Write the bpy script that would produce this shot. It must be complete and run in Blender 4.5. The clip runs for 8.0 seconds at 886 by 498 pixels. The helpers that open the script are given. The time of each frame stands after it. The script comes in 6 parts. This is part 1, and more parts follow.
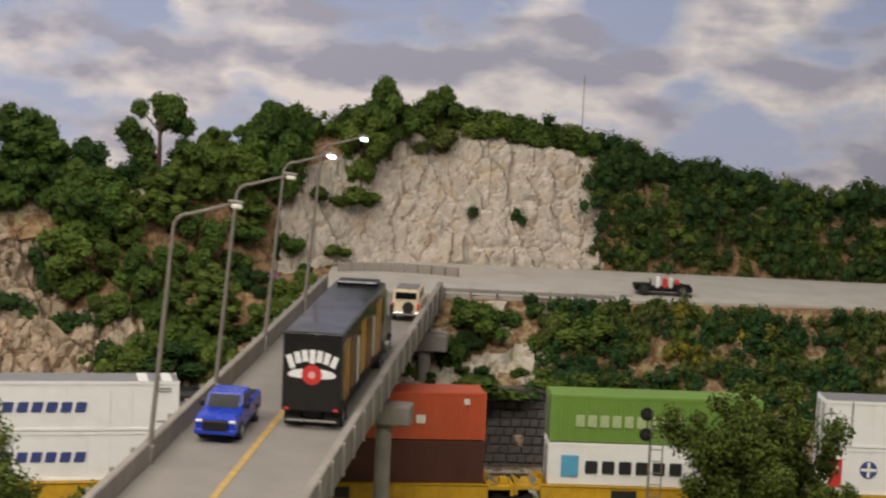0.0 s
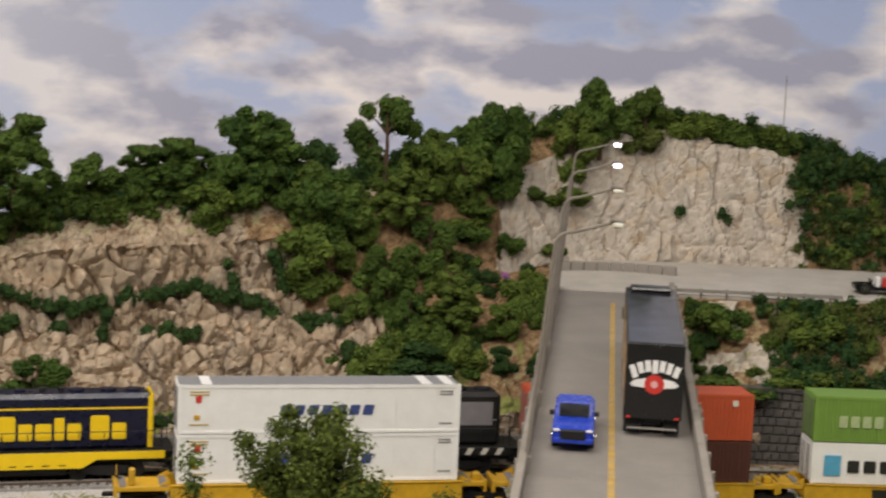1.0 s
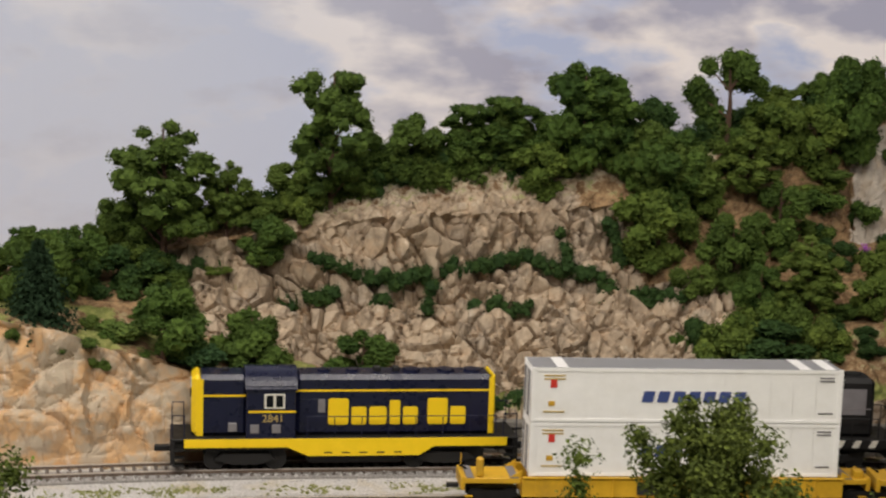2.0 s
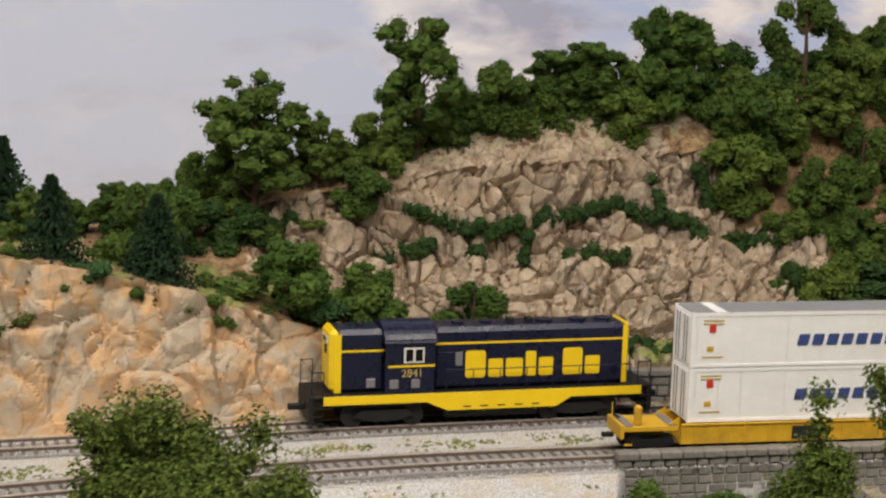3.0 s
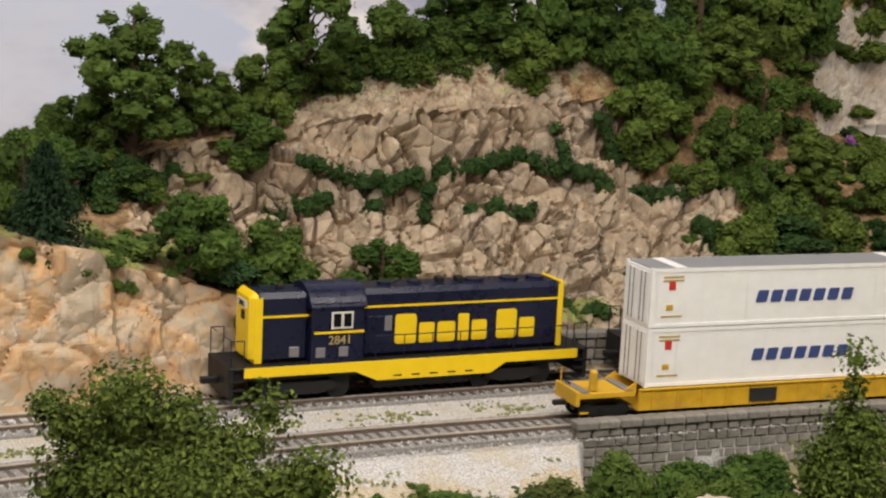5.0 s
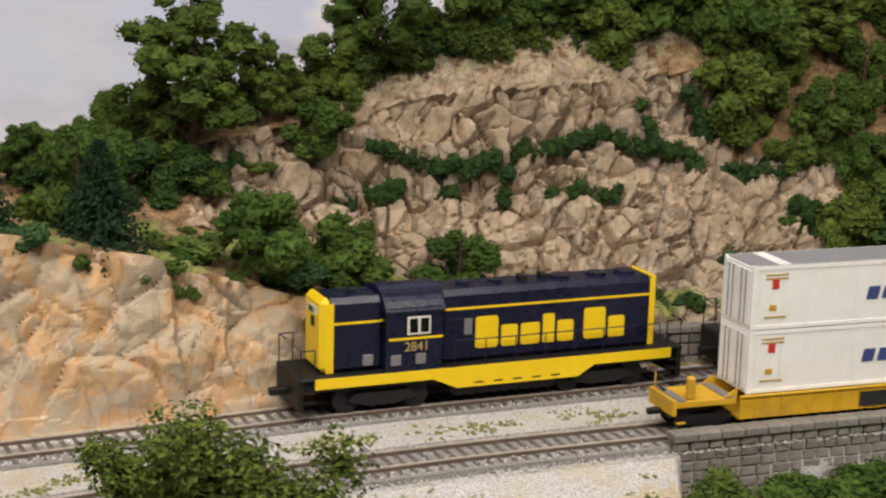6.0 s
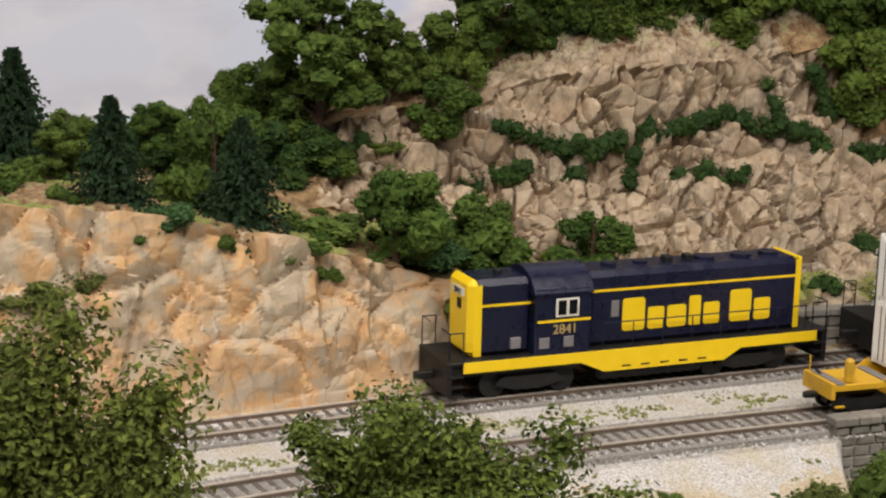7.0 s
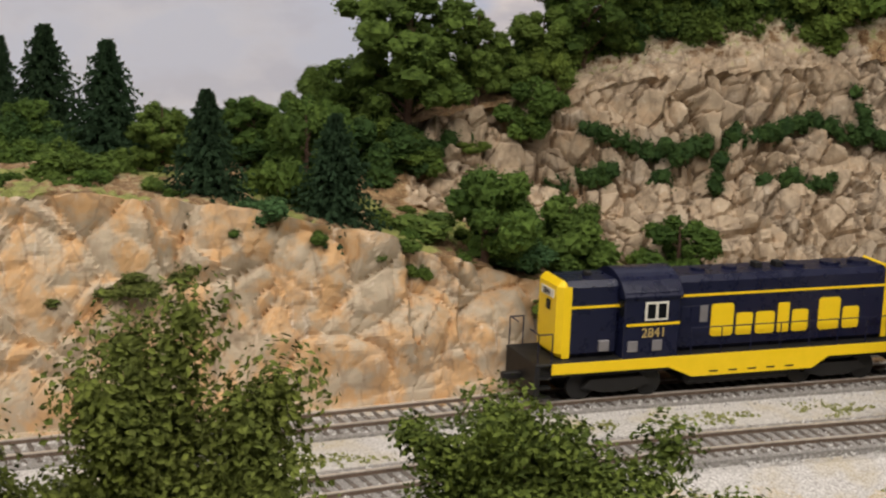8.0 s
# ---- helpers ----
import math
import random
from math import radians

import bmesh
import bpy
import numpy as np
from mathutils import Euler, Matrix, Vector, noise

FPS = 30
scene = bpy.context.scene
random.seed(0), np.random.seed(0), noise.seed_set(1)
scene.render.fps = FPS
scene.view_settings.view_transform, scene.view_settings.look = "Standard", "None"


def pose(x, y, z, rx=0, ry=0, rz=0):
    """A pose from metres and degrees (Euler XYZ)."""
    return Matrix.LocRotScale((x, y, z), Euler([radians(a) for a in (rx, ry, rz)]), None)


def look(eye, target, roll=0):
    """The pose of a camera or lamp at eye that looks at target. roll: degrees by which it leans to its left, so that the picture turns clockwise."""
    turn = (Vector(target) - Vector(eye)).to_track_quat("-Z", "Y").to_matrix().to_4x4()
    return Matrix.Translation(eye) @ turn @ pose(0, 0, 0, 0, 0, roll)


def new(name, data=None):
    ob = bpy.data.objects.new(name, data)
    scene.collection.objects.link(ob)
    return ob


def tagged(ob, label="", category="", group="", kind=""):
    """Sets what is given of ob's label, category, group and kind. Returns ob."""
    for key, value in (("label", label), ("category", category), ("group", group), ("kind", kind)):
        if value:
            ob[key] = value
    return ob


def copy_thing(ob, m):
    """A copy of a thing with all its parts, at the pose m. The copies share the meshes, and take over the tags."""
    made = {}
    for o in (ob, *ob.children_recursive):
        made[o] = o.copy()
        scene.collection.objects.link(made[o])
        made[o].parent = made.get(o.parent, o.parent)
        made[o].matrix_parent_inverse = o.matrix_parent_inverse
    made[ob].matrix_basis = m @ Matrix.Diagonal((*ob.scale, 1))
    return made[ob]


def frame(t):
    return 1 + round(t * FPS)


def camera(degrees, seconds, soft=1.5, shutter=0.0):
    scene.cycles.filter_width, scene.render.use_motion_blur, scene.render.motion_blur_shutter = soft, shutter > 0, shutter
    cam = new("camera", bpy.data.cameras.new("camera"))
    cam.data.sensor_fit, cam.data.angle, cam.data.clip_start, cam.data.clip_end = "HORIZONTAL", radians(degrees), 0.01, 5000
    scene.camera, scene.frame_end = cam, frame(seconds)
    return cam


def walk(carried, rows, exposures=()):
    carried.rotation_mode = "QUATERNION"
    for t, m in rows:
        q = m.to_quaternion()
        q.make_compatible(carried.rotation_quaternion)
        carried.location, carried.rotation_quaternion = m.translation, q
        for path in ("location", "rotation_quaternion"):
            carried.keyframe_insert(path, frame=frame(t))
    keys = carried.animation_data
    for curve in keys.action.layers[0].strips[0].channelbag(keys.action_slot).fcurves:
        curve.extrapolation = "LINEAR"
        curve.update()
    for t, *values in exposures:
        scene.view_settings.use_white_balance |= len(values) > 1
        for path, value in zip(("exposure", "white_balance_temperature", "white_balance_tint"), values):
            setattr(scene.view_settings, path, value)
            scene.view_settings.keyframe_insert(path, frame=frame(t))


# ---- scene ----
# A model railway layout, seen from a hand-held camera with a long lens.
cam = camera(28.8, 8.0, soft=2.2, shutter=0.2)
PATH = [
    (0, (0.502, -1.22, 0.31), (0.475, 0.768, 0.097), 2.6),
    (0.5, (0.394, -1.248, 0.329), (0.391, 0.742, 0.124), 2.5),
    (1, (0.31, -1.249, 0.326), (0.284, 0.736, 0.084), 2.6),
    (1.5, (0.255, -1.198, 0.313), (0.088, 0.778, 0.048), 2.6),
    (2, (0.212, -1.14, 0.309), (-0.069, 0.819, 0.019), 1.9),
    (2.2, (0.196, -1.122, 0.305), (-0.096, 0.836, 0.021), 1.6),
    (3.3, (-0.062, -1.147, 0.278), (-0.015, 0.82, -0.08), 2.6),
    (3.5, (-0.098, -1.152, 0.264), (0.023, 0.81, -0.104), 3.6),
    (4, (-0.14, -1.141, 0.254), (0.124, 0.809, -0.103), 4.4),
    (4.2, (-0.141, -1.129, 0.253), (0.162, 0.819, -0.087), 4.7),
    (5.3, (-0.104, -1.003, 0.268), (0.13, 0.949, -0.101), 2.0),
    (5.5, (-0.097, -0.991, 0.272), (0.11, 0.96, -0.119), 1.9),
    (6, (-0.117, -0.958, 0.281), (0.066, 0.987, -0.146), 1.5),
    (6.5, (-0.164, -0.944, 0.269), (0.008, 1.001, -0.162), 1.2),
    (7, (-0.185, -0.932, 0.268), (-0.016, 1.013, -0.167), 1.3),
    (7.5, (-0.198, -0.933, 0.267), (-0.03, 1.013, -0.163), 1.2),
    (8, (-0.206, -0.931, 0.267), (-0.094, 1.017, -0.169), 2.3),
]
walk(cam, [(t, look(eye, target, roll)) for t, eye, target, roll in PATH], exposures=((0.0, -0.06), (2.2, -0.08), (4.0, 0.16), (5.5, 0.08), (7.0, 0.12), (8.0, -0.02)))

# ---- light: ceiling lamps of the railway room ----
world = bpy.data.worlds.new("room_air")
scene.world = world
world.use_nodes = True
world.node_tree.nodes["Background"].inputs[0].default_value = (1.0, 0.93, 0.85, 1)
world.node_tree.nodes["Background"].inputs[1].default_value = 0.35
scene.view_settings.exposure = 0.0


def ceiling_lamp(x, y, w, d, watts):
    data = bpy.data.lights.new("ceiling_lamp", "AREA")
    data.shape, data.size, data.size_y, data.energy = "RECTANGLE", w, d, watts
    data.color = (1.0, 0.92, 0.83)
    ob = new("ceiling_lamp", data)
    ob.matrix_world = look((x, y, 1.33), (x, y + 0.001, 0))
    return ob


ceiling_lamp(0.6, -1.4, 1.2, 0.3, 27)
ceiling_lamp(-0.7, -1.4, 1.2, 0.3, 27)
ceiling_lamp(0.0, -0.35, 1.2, 0.25, 10)


# ---- materials ----
def node(nt, kind, **inputs):
    n = nt.nodes.new(kind)
    for key, value in inputs.items():
        key = int(key[1:]) if key[0] == "i" and key[1:].isdigit() else key.replace("_", " ")
        if hasattr(value, "is_output"):
            nt.links.new(value, n.inputs[key])
        else:
            n.inputs[key].default_value = value
    return n


def mixc(nt, fac, a, b, blend="MIX"):
    n = nt.nodes.new("ShaderNodeMix")
    n.data_type, n.blend_type = "RGBA", blend
    for slot, value in ((0, fac), (6, a), (7, b)):
        if hasattr(value, "is_output"):
            nt.links.new(value, n.inputs[slot])
        else:
            n.inputs[slot].default_value = value if slot == 0 else (*value[:3], 1)
    return n.outputs[2]


def ramp(nt, fac, lo, hi, a=0.0, b=1.0):
    n = node(nt, "ShaderNodeMapRange", i0=fac, i1=lo, i2=hi, i3=a, i4=b)
    return n.outputs[0]


def noise_at(nt, vec, scale, detail=4.0, rough=0.6, out=0):
    n = node(nt, "ShaderNodeTexNoise", Vector=vec, Scale=scale, Detail=detail, Roughness=rough)
    return n.outputs[out]


def base(name):
    m = bpy.data.materials.new(name)
    m.use_nodes = True
    nt = m.node_tree
    return m, nt, nt.nodes["Principled BSDF"], node(nt, "ShaderNodeTexCoord").outputs["Object"]


def paint(name, color, rough=0.5, metal=0.0, vary=0.12, scale=160.0, bump=0.0, dirt=None, dirt_amount=0.0, random_amount=0.0):
    # a painted or moulded surface with fine grain, soft blotches and some dirt
    m, nt, b, co = base(name)
    n1 = noise_at(nt, co, scale)
    n2 = noise_at(nt, co, scale * 6)
    lo = [c * (1 - vary) for c in color]
    hi = [min(1, c * (1 + vary)) for c in color]
    c = mixc(nt, ramp(nt, n1, 0.3, 0.7), lo, hi)
    c = mixc(nt, ramp(nt, n2, 0.35, 0.65, 0, 0.35), c, lo)
    if dirt:
        c = mixc(nt, ramp(nt, noise_at(nt, co, scale * 0.35, 6), 0.5, 0.75, 0, dirt_amount), c, dirt)
    if random_amount:
        r = node(nt, "ShaderNodeObjectInfo").outputs["Random"]
        c = mixc(nt, ramp(nt, r, 0, 1, 0, random_amount), c, [k * 0.55 for k in color])
    nt.links.new(c, b.inputs["Base Color"])
    b.inputs["Metallic"].default_value = metal
    nt.links.new(ramp(nt, n1, 0.3, 0.7, max(0, rough - 0.08), min(1, rough + 0.08)), b.inputs["Roughness"])
    if bump:
        bn = node(nt, "ShaderNodeBump", Height=n2, Strength=bump, Distance=0.0006)
        nt.links.new(bn.outputs[0], b.inputs["Normal"])
    return m


def foliage(name, dark, light, random_hue=(0.13, 0.165, 0.03)):
    m, nt, b, co = base(name)
    g = node(nt, "ShaderNodeNewGeometry").outputs["Random Per Island"]
    c = mixc(nt, g, dark, light)
    r = node(nt, "ShaderNodeObjectInfo").outputs["Random"]
    c = mixc(nt, ramp(nt, r, 0.3, 1, 0, 0.4), c, random_hue)
    c = mixc(nt, ramp(nt, noise_at(nt, co, 45), 0.35, 0.7, 0, 0.55), c, dark)
    nt.links.new(c, b.inputs["Base Color"])
    b.inputs["Roughness"].default_value = 0.85
    b.inputs["Specular IOR Level"].default_value = 0.2
    return m


def terrain_material():
    m, nt, b, co = base("hill_ground")
    za = node(nt, "ShaderNodeVertexColor")
    za.layer_name = "zone_a"
    zb = node(nt, "ShaderNodeVertexColor")
    zb.layer_name = "zone_b"
    a = node(nt, "ShaderNodeSeparateColor", Color=za.outputs[0]).outputs
    d = node(nt, "ShaderNodeSeparateColor", Color=zb.outputs[0]).outputs
    fine, mid, big = noise_at(nt, co, 900, 3), noise_at(nt, co, 150, 5), noise_at(nt, co, 28, 4)
    stretched = node(nt, "ShaderNodeMapping", Vector=co, Scale=(1.0, 1.0, 0.6)).outputs[0]
    streak = noise_at(nt, stretched, 190, 5, 0.7)
    patch = noise_at(nt, co, 62, 4, 0.55)
    rock = mixc(nt, ramp(nt, mid, 0.35, 0.65), (0.29, 0.225, 0.160), (0.49, 0.385, 0.275))
    rock = mixc(nt, ramp(nt, big, 0.5, 0.66, 0, 0.6), rock, (0.38, 0.335, 0.28))
    rock = mixc(nt, ramp(nt, patch, 0.56, 0.68, 0, 0.55), rock, (0.48, 0.335, 0.215))
    rock = mixc(nt, ramp(nt, streak, 0.56, 0.72, 0, 0.7), rock, (0.66, 0.58, 0.46))
    rock = mixc(nt, ramp(nt, streak, 0.46, 0.30, 0, 0.75), rock, (0.17, 0.13, 0.095))
    cliff = mixc(nt, ramp(nt, mid, 0.3, 0.7), (0.44, 0.385, 0.32), (0.64, 0.58, 0.505))
    cliff = mixc(nt, ramp(nt, patch, 0.52, 0.66, 0, 0.6), cliff, (0.50, 0.38, 0.26))
    cliff = mixc(nt, ramp(nt, streak, 0.44, 0.28, 0, 0.7), cliff, (0.22, 0.18, 0.14))
    orange = mixc(nt, ramp(nt, patch, 0.42, 0.56), (0.55, 0.345, 0.175), (0.45, 0.375, 0.28))
    orange = mixc(nt, ramp(nt, mid, 0.48, 0.66, 0, 0.4), orange, (0.54, 0.43, 0.32))
    falls = noise_at(nt, node(nt, "ShaderNodeMapping", Vector=co, Scale=(1.0, 1.0, 0.16)).outputs[0], 150, 4, 0.6)
    orange = mixc(nt, ramp(nt, falls, 0.62, 0.72, 0, 0.6), orange, (0.66, 0.60, 0.52))
    orange = mixc(nt, ramp(nt, streak, 0.63, 0.74, 0, 0.7), orange, (0.68, 0.61, 0.52))
    orange = mixc(nt, ramp(nt, streak, 0.40, 0.28, 0, 0.6), orange, (0.24, 0.15, 0.10))
    # shards: each broken face a little different, old dark wash in the joints
    bent = node(nt, "ShaderNodeVectorMath", i0=co, i1=node(nt, "ShaderNodeVectorMath", i0=noise_at(nt, co, 70, 3, 0.5, 1), i1=(0.012, 0.012, 0.012)).outputs[0])
    bent.operation = "ADD"
    bent.inputs[1].links[0].from_node.operation = "MULTIPLY"
    shard = node(nt, "ShaderNodeMapping", Vector=bent.outputs[0], Rotation=(0, 0.5, 0), Scale=(1.0, 1.0, 0.6)).outputs[0]
    cells = node(nt, "ShaderNodeTexVoronoi", Vector=shard, Scale=72.0)
    joint = nt.nodes.new("ShaderNodeTexVoronoi")
    joint.feature = "DISTANCE_TO_EDGE"
    joint.inputs["Scale"].default_value = 72.0
    nt.links.new(shard, joint.inputs["Vector"])
    tone = node(nt, "ShaderNodeSeparateColor", Color=cells.outputs["Color"]).outputs
    line = node(nt, "ShaderNodeMath", i0=ramp(nt, joint.outputs["Distance"], 0.07, 0.01), i1=ramp(nt, big, 0.38, 0.6)).outputs[0]
    line.node.operation = "MULTIPLY"
    rock = mixc(nt, ramp(nt, tone[0], 0.6, 1.0, 0, 0.4), rock, (0.24, 0.19, 0.14))
    rock = mixc(nt, ramp(nt, tone[1], 0.6, 1.0, 0, 0.5), rock, (0.56, 0.45, 0.33))
    rock = mixc(nt, ramp(nt, line, 0, 1, 0, 0.7), rock, (0.13, 0.095, 0.065))
    orange = mixc(nt, ramp(nt, tone[0], 0.6, 1.0, 0, 0.3), orange, (0.36, 0.29, 0.22))
    orange = mixc(nt, ramp(nt, line, 0, 1, 0, 0.45), orange, (0.20, 0.13, 0.08))
    cliff = mixc(nt, ramp(nt, tone[0], 0.6, 1.0, 0, 0.3), cliff, (0.40, 0.35, 0.29))
    sand = mixc(nt, ramp(nt, fine, 0.35, 0.65), (0.33, 0.265, 0.18), (0.55, 0.475, 0.365))
    sand = mixc(nt, ramp(nt, mid, 0.54, 0.64, 0, 0.75), sand, (0.25, 0.27, 0.09))
    soil = mixc(nt, ramp(nt, mid, 0.35, 0.65), (0.13, 0.075, 0.04), (0.36, 0.23, 0.12))
    soil = mixc(nt, ramp(nt, fine, 0.56, 0.66, 0, 0.7), soil, (0.42, 0.36, 0.2))
    grass = mixc(nt, ramp(nt, mid, 0.35, 0.65), (0.09, 0.12, 0.025), (0.26, 0.27, 0.08))
    grass = mixc(nt, ramp(nt, fine, 0.5, 0.7, 0, 0.6), grass, (0.40, 0.36, 0.18))
    gravel = mixc(nt, ramp(nt, fine, 0.3, 0.7), (0.26, 0.245, 0.235), (0.66, 0.64, 0.625))
    gravel = mixc(nt, ramp(nt, big, 0.5, 0.66, 0, 0.55), gravel, (0.42, 0.35, 0.22))
    c = soil
    for k, tint in ((a[0], rock), (a[1], cliff), (a[2], orange), (d[0], sand), (d[1], grass), (d[2], gravel)):
        edge = node(nt, "ShaderNodeMath", i0=k, i1=ramp(nt, mid, 0.2, 0.8, -0.35, 0.35)).outputs[0]
        c = mixc(nt, ramp(nt, edge, 0.42, 0.58), c, tint)
    nt.links.new(c, b.inputs["Base Color"])
    b.inputs["Roughness"].default_value = 0.9
    b.inputs["Specular IOR Level"].default_value = 0.25
    h = node(nt, "ShaderNodeMath", i0=streak, i1=ramp(nt, fine, 0, 1, 0, 0.5)).outputs[0]
    nt.links.new(node(nt, "ShaderNodeBump", Height=h, Strength=0.5, Distance=0.0007).outputs[0], b.inputs["Normal"])
    return m


def sky_material():
    # a photographic sky print: grey-blue air, long banks of pinkish cumulus, paler to one side
    m, nt, b, co = base("printed_sky")
    sep = node(nt, "ShaderNodeSeparateXYZ", Vector=co).outputs
    flat = node(nt, "ShaderNodeCombineXYZ", X=sep[0], Y=0.37, Z=node(nt, "ShaderNodeMath", i0=sep[2], i1=1.0).outputs[0]).outputs[0]
    flat = node(nt, "ShaderNodeMapping", Vector=flat, Scale=(1.0, 1.0, 2.2)).outputs[0]
    low = node(nt, "ShaderNodeMapping", Vector=flat, Location=(0.015, 0, 0.04)).outputs[0]
    n1, n2 = noise_at(nt, flat, 6.4, 7, 0.48), noise_at(nt, low, 6.4, 7, 0.48)
    air = mixc(nt, ramp(nt, sep[2], 0.2, 0.42), (0.58, 0.67, 0.92), (0.40, 0.50, 0.80))
    cloud = mixc(nt, ramp(nt, node(nt, "ShaderNodeMath", i0=n1, i1=ramp(nt, n2, 0, 1, 0, -1.0)).outputs[0], -0.08, 0.08), (1.0, 0.97, 1.0), (0.46, 0.48, 0.64))
    c = mixc(nt, ramp(nt, n1, 0.42, 0.52), air, cloud)
    c = mixc(nt, ramp(nt, sep[0], 0.05, -0.30, 0, 0.75), c, (0.68, 0.73, 0.86))
    nt.links.new(c, b.inputs["Base Color"])
    b.inputs["Roughness"].default_value = 0.8
    return m


M_HILL, M_SKY = terrain_material(), sky_material()
M_PLASTER = paint("room_plaster", (0.27, 0.26, 0.245), 0.9, scale=8, bump=0.1)
M_STONE = paint("cut_stone", (0.26, 0.24, 0.21), 0.9, vary=0.35, scale=260, bump=0.8, random_amount=0.5)
M_MORTAR = paint("mortar", (0.13, 0.12, 0.10), 0.95, vary=0.3, bump=0.5)
M_DARKSTONE = paint("soot_stone", (0.11, 0.10, 0.09), 0.9, vary=0.35, scale=260, bump=0.8, random_amount=0.5)
M_CONCRETE = paint("weathered_concrete", (0.27, 0.245, 0.215), 0.9, vary=0.18, scale=60, bump=0.4, dirt=(0.16, 0.14, 0.12), dirt_amount=0.6)
M_ROAD = paint("road_surface", (0.225, 0.205, 0.185), 0.9, vary=0.12, scale=40, bump=0.3, dirt=(0.2, 0.18, 0.16), dirt_amount=0.7)
M_YELLOWLINE = paint("worn_yellow_line", (0.44, 0.29, 0.08), 0.8, vary=0.25, dirt=(0.36, 0.3, 0.24), dirt_amount=0.8)
M_RAIL = paint("rail_steel", (0.62, 0.56, 0.50), 0.4, 0.45, vary=0.2)
M_RAILWEB = paint("rusty_rail_side", (0.13, 0.09, 0.065), 0.75, vary=0.3)
M_TIE = paint("tie_brown", (0.13, 0.108, 0.093), 0.9, vary=0.4)
M_BALLAST = paint("ballast_grey", (0.33, 0.312, 0.295), 0.95, vary=0.45, scale=700, bump=1.0)
M_WHITE = paint("white_container_paint", (0.86, 0.85, 0.84), 0.45, vary=0.03, dirt=(0.6, 0.56, 0.5), dirt_amount=0.25)
M_GREYROOF = paint("grey_roof_paint", (0.25, 0.25, 0.26), 0.5, vary=0.1)
M_REDBOX = paint("orange_red_paint", (0.52, 0.09, 0.035), 0.5, vary=0.08, dirt=(0.3, 0.09, 0.05), dirt_amount=0.4)
M_BROWNBOX = paint("brown_paint", (0.085, 0.028, 0.022), 0.5, vary=0.12)
M_GREENBOX = paint("green_paint", (0.17, 0.30, 0.055), 0.5, vary=0.08)
M_YELLOW = paint("golden_yellow_paint", (0.62, 0.36, 0.02), 0.45, vary=0.12, dirt=(0.25, 0.14, 0.04), dirt_amount=0.5)
M_BLUEMARK = paint("blue_marking", (0.045, 0.07, 0.22), 0.5)
M_SKYMARK = paint("light_blue_marking", (0.10, 0.38, 0.6), 0.5)
M_REDMARK = paint("red_marking", (0.60, 0.04, 0.03), 0.5)
M_PALEMARK = paint("pale_marking", (0.72, 0.70, 0.62), 0.5)
M_BLACKMARK = paint("black_marking", (0.02, 0.02, 0.02), 0.5)
M_NAVY = paint("navy_blue_paint", (0.008, 0.010, 0.032), 0.3, vary=0.15)
M_LOCOYELLOW = paint("bright_yellow_paint", (0.86, 0.59, 0.012), 0.4, vary=0.05)
M_BLACK = paint("black_plastic_and_shade", (0.006, 0.0055, 0.0055), 0.6, vary=0.3)
M_BLACKSHINE = paint("glossy_black_paint", (0.012, 0.012, 0.012), 0.22, vary=0.2)
M_GLASS = paint("dark_glass", (0.008, 0.009, 0.011), 0.12, vary=0.05)
M_GLASS.node_tree.nodes["Principled BSDF"].inputs["Specular IOR Level"].default_value = 0.12
M_GREYPANEL = paint("grey_panel", (0.19, 0.18, 0.19), 0.5)
M_BLUECAR = paint("blue_car_paint", (0.015, 0.045, 0.42), 0.25, vary=0.05)
M_CREAM = paint("cream_car_paint", (0.70, 0.60, 0.42), 0.3, vary=0.05)
M_CHROME = paint("chrome", (0.7, 0.7, 0.7), 0.2, 1.0, vary=0.05)
M_RUBBER = paint("tyre_rubber", (0.015, 0.015, 0.015), 0.85)
M_LAMPPOST = paint("lamp_post_grey", (0.20, 0.175, 0.15), 0.55, vary=0.2)
M_BARK = paint("twig_bark", (0.10, 0.055, 0.035), 0.9, vary=0.35, scale=300, bump=0.8)
M_LEAF = foliage("clump_foliage", (0.023, 0.050, 0.009), (0.092, 0.150, 0.026))
M_LEAFDARK = foliage("dark_ivy_foliage", (0.015, 0.038, 0.010), (0.046, 0.086, 0.018), (0.035, 0.07, 0.018))
M_LEAFLIGHT = foliage("light_foliage", (0.045, 0.080, 0.016), (0.12, 0.17, 0.035))
M_LEAFOLIVE = foliage("olive_foliage", (0.040, 0.055, 0.014), (0.115, 0.13, 0.035))
M_LEAFLIGHT2 = foliage("fresh_clump_foliage", (0.038, 0.068, 0.011), (0.130, 0.180, 0.030))
M_LEAFDARK2 = foliage("deep_green_foliage", (0.018, 0.050, 0.016), (0.047, 0.098, 0.026), (0.035, 0.09, 0.024))
M_LEAFYELLOW = foliage("yellow_green_foliage", (0.10, 0.11, 0.02), (0.30, 0.25, 0.03), (0.3, 0.25, 0.03))
M_LEAFBLUE = foliage("blue_green_foliage", (0.025, 0.062, 0.022), (0.065, 0.125, 0.042), (0.06, 0.12, 0.035))
M_LEAFFRONT = foliage("fine_tree_leaves", (0.032, 0.052, 0.009), (0.135, 0.178, 0.030), (0.14, 0.12, 0.03))
M_BOULDER = paint("boulder_stone", (0.50, 0.43, 0.36), 0.9, vary=0.3, scale=90, bump=0.9, dirt=(0.3, 0.2, 0.13), dirt_amount=0.7)
M_NEEDLE = foliage("spruce_needles", (0.010, 0.026, 0.011), (0.026, 0.050, 0.019), (0.022, 0.05, 0.022))
M_BLOSSOM = paint("violet_blossom", (0.35, 0.10, 0.42), 0.8)
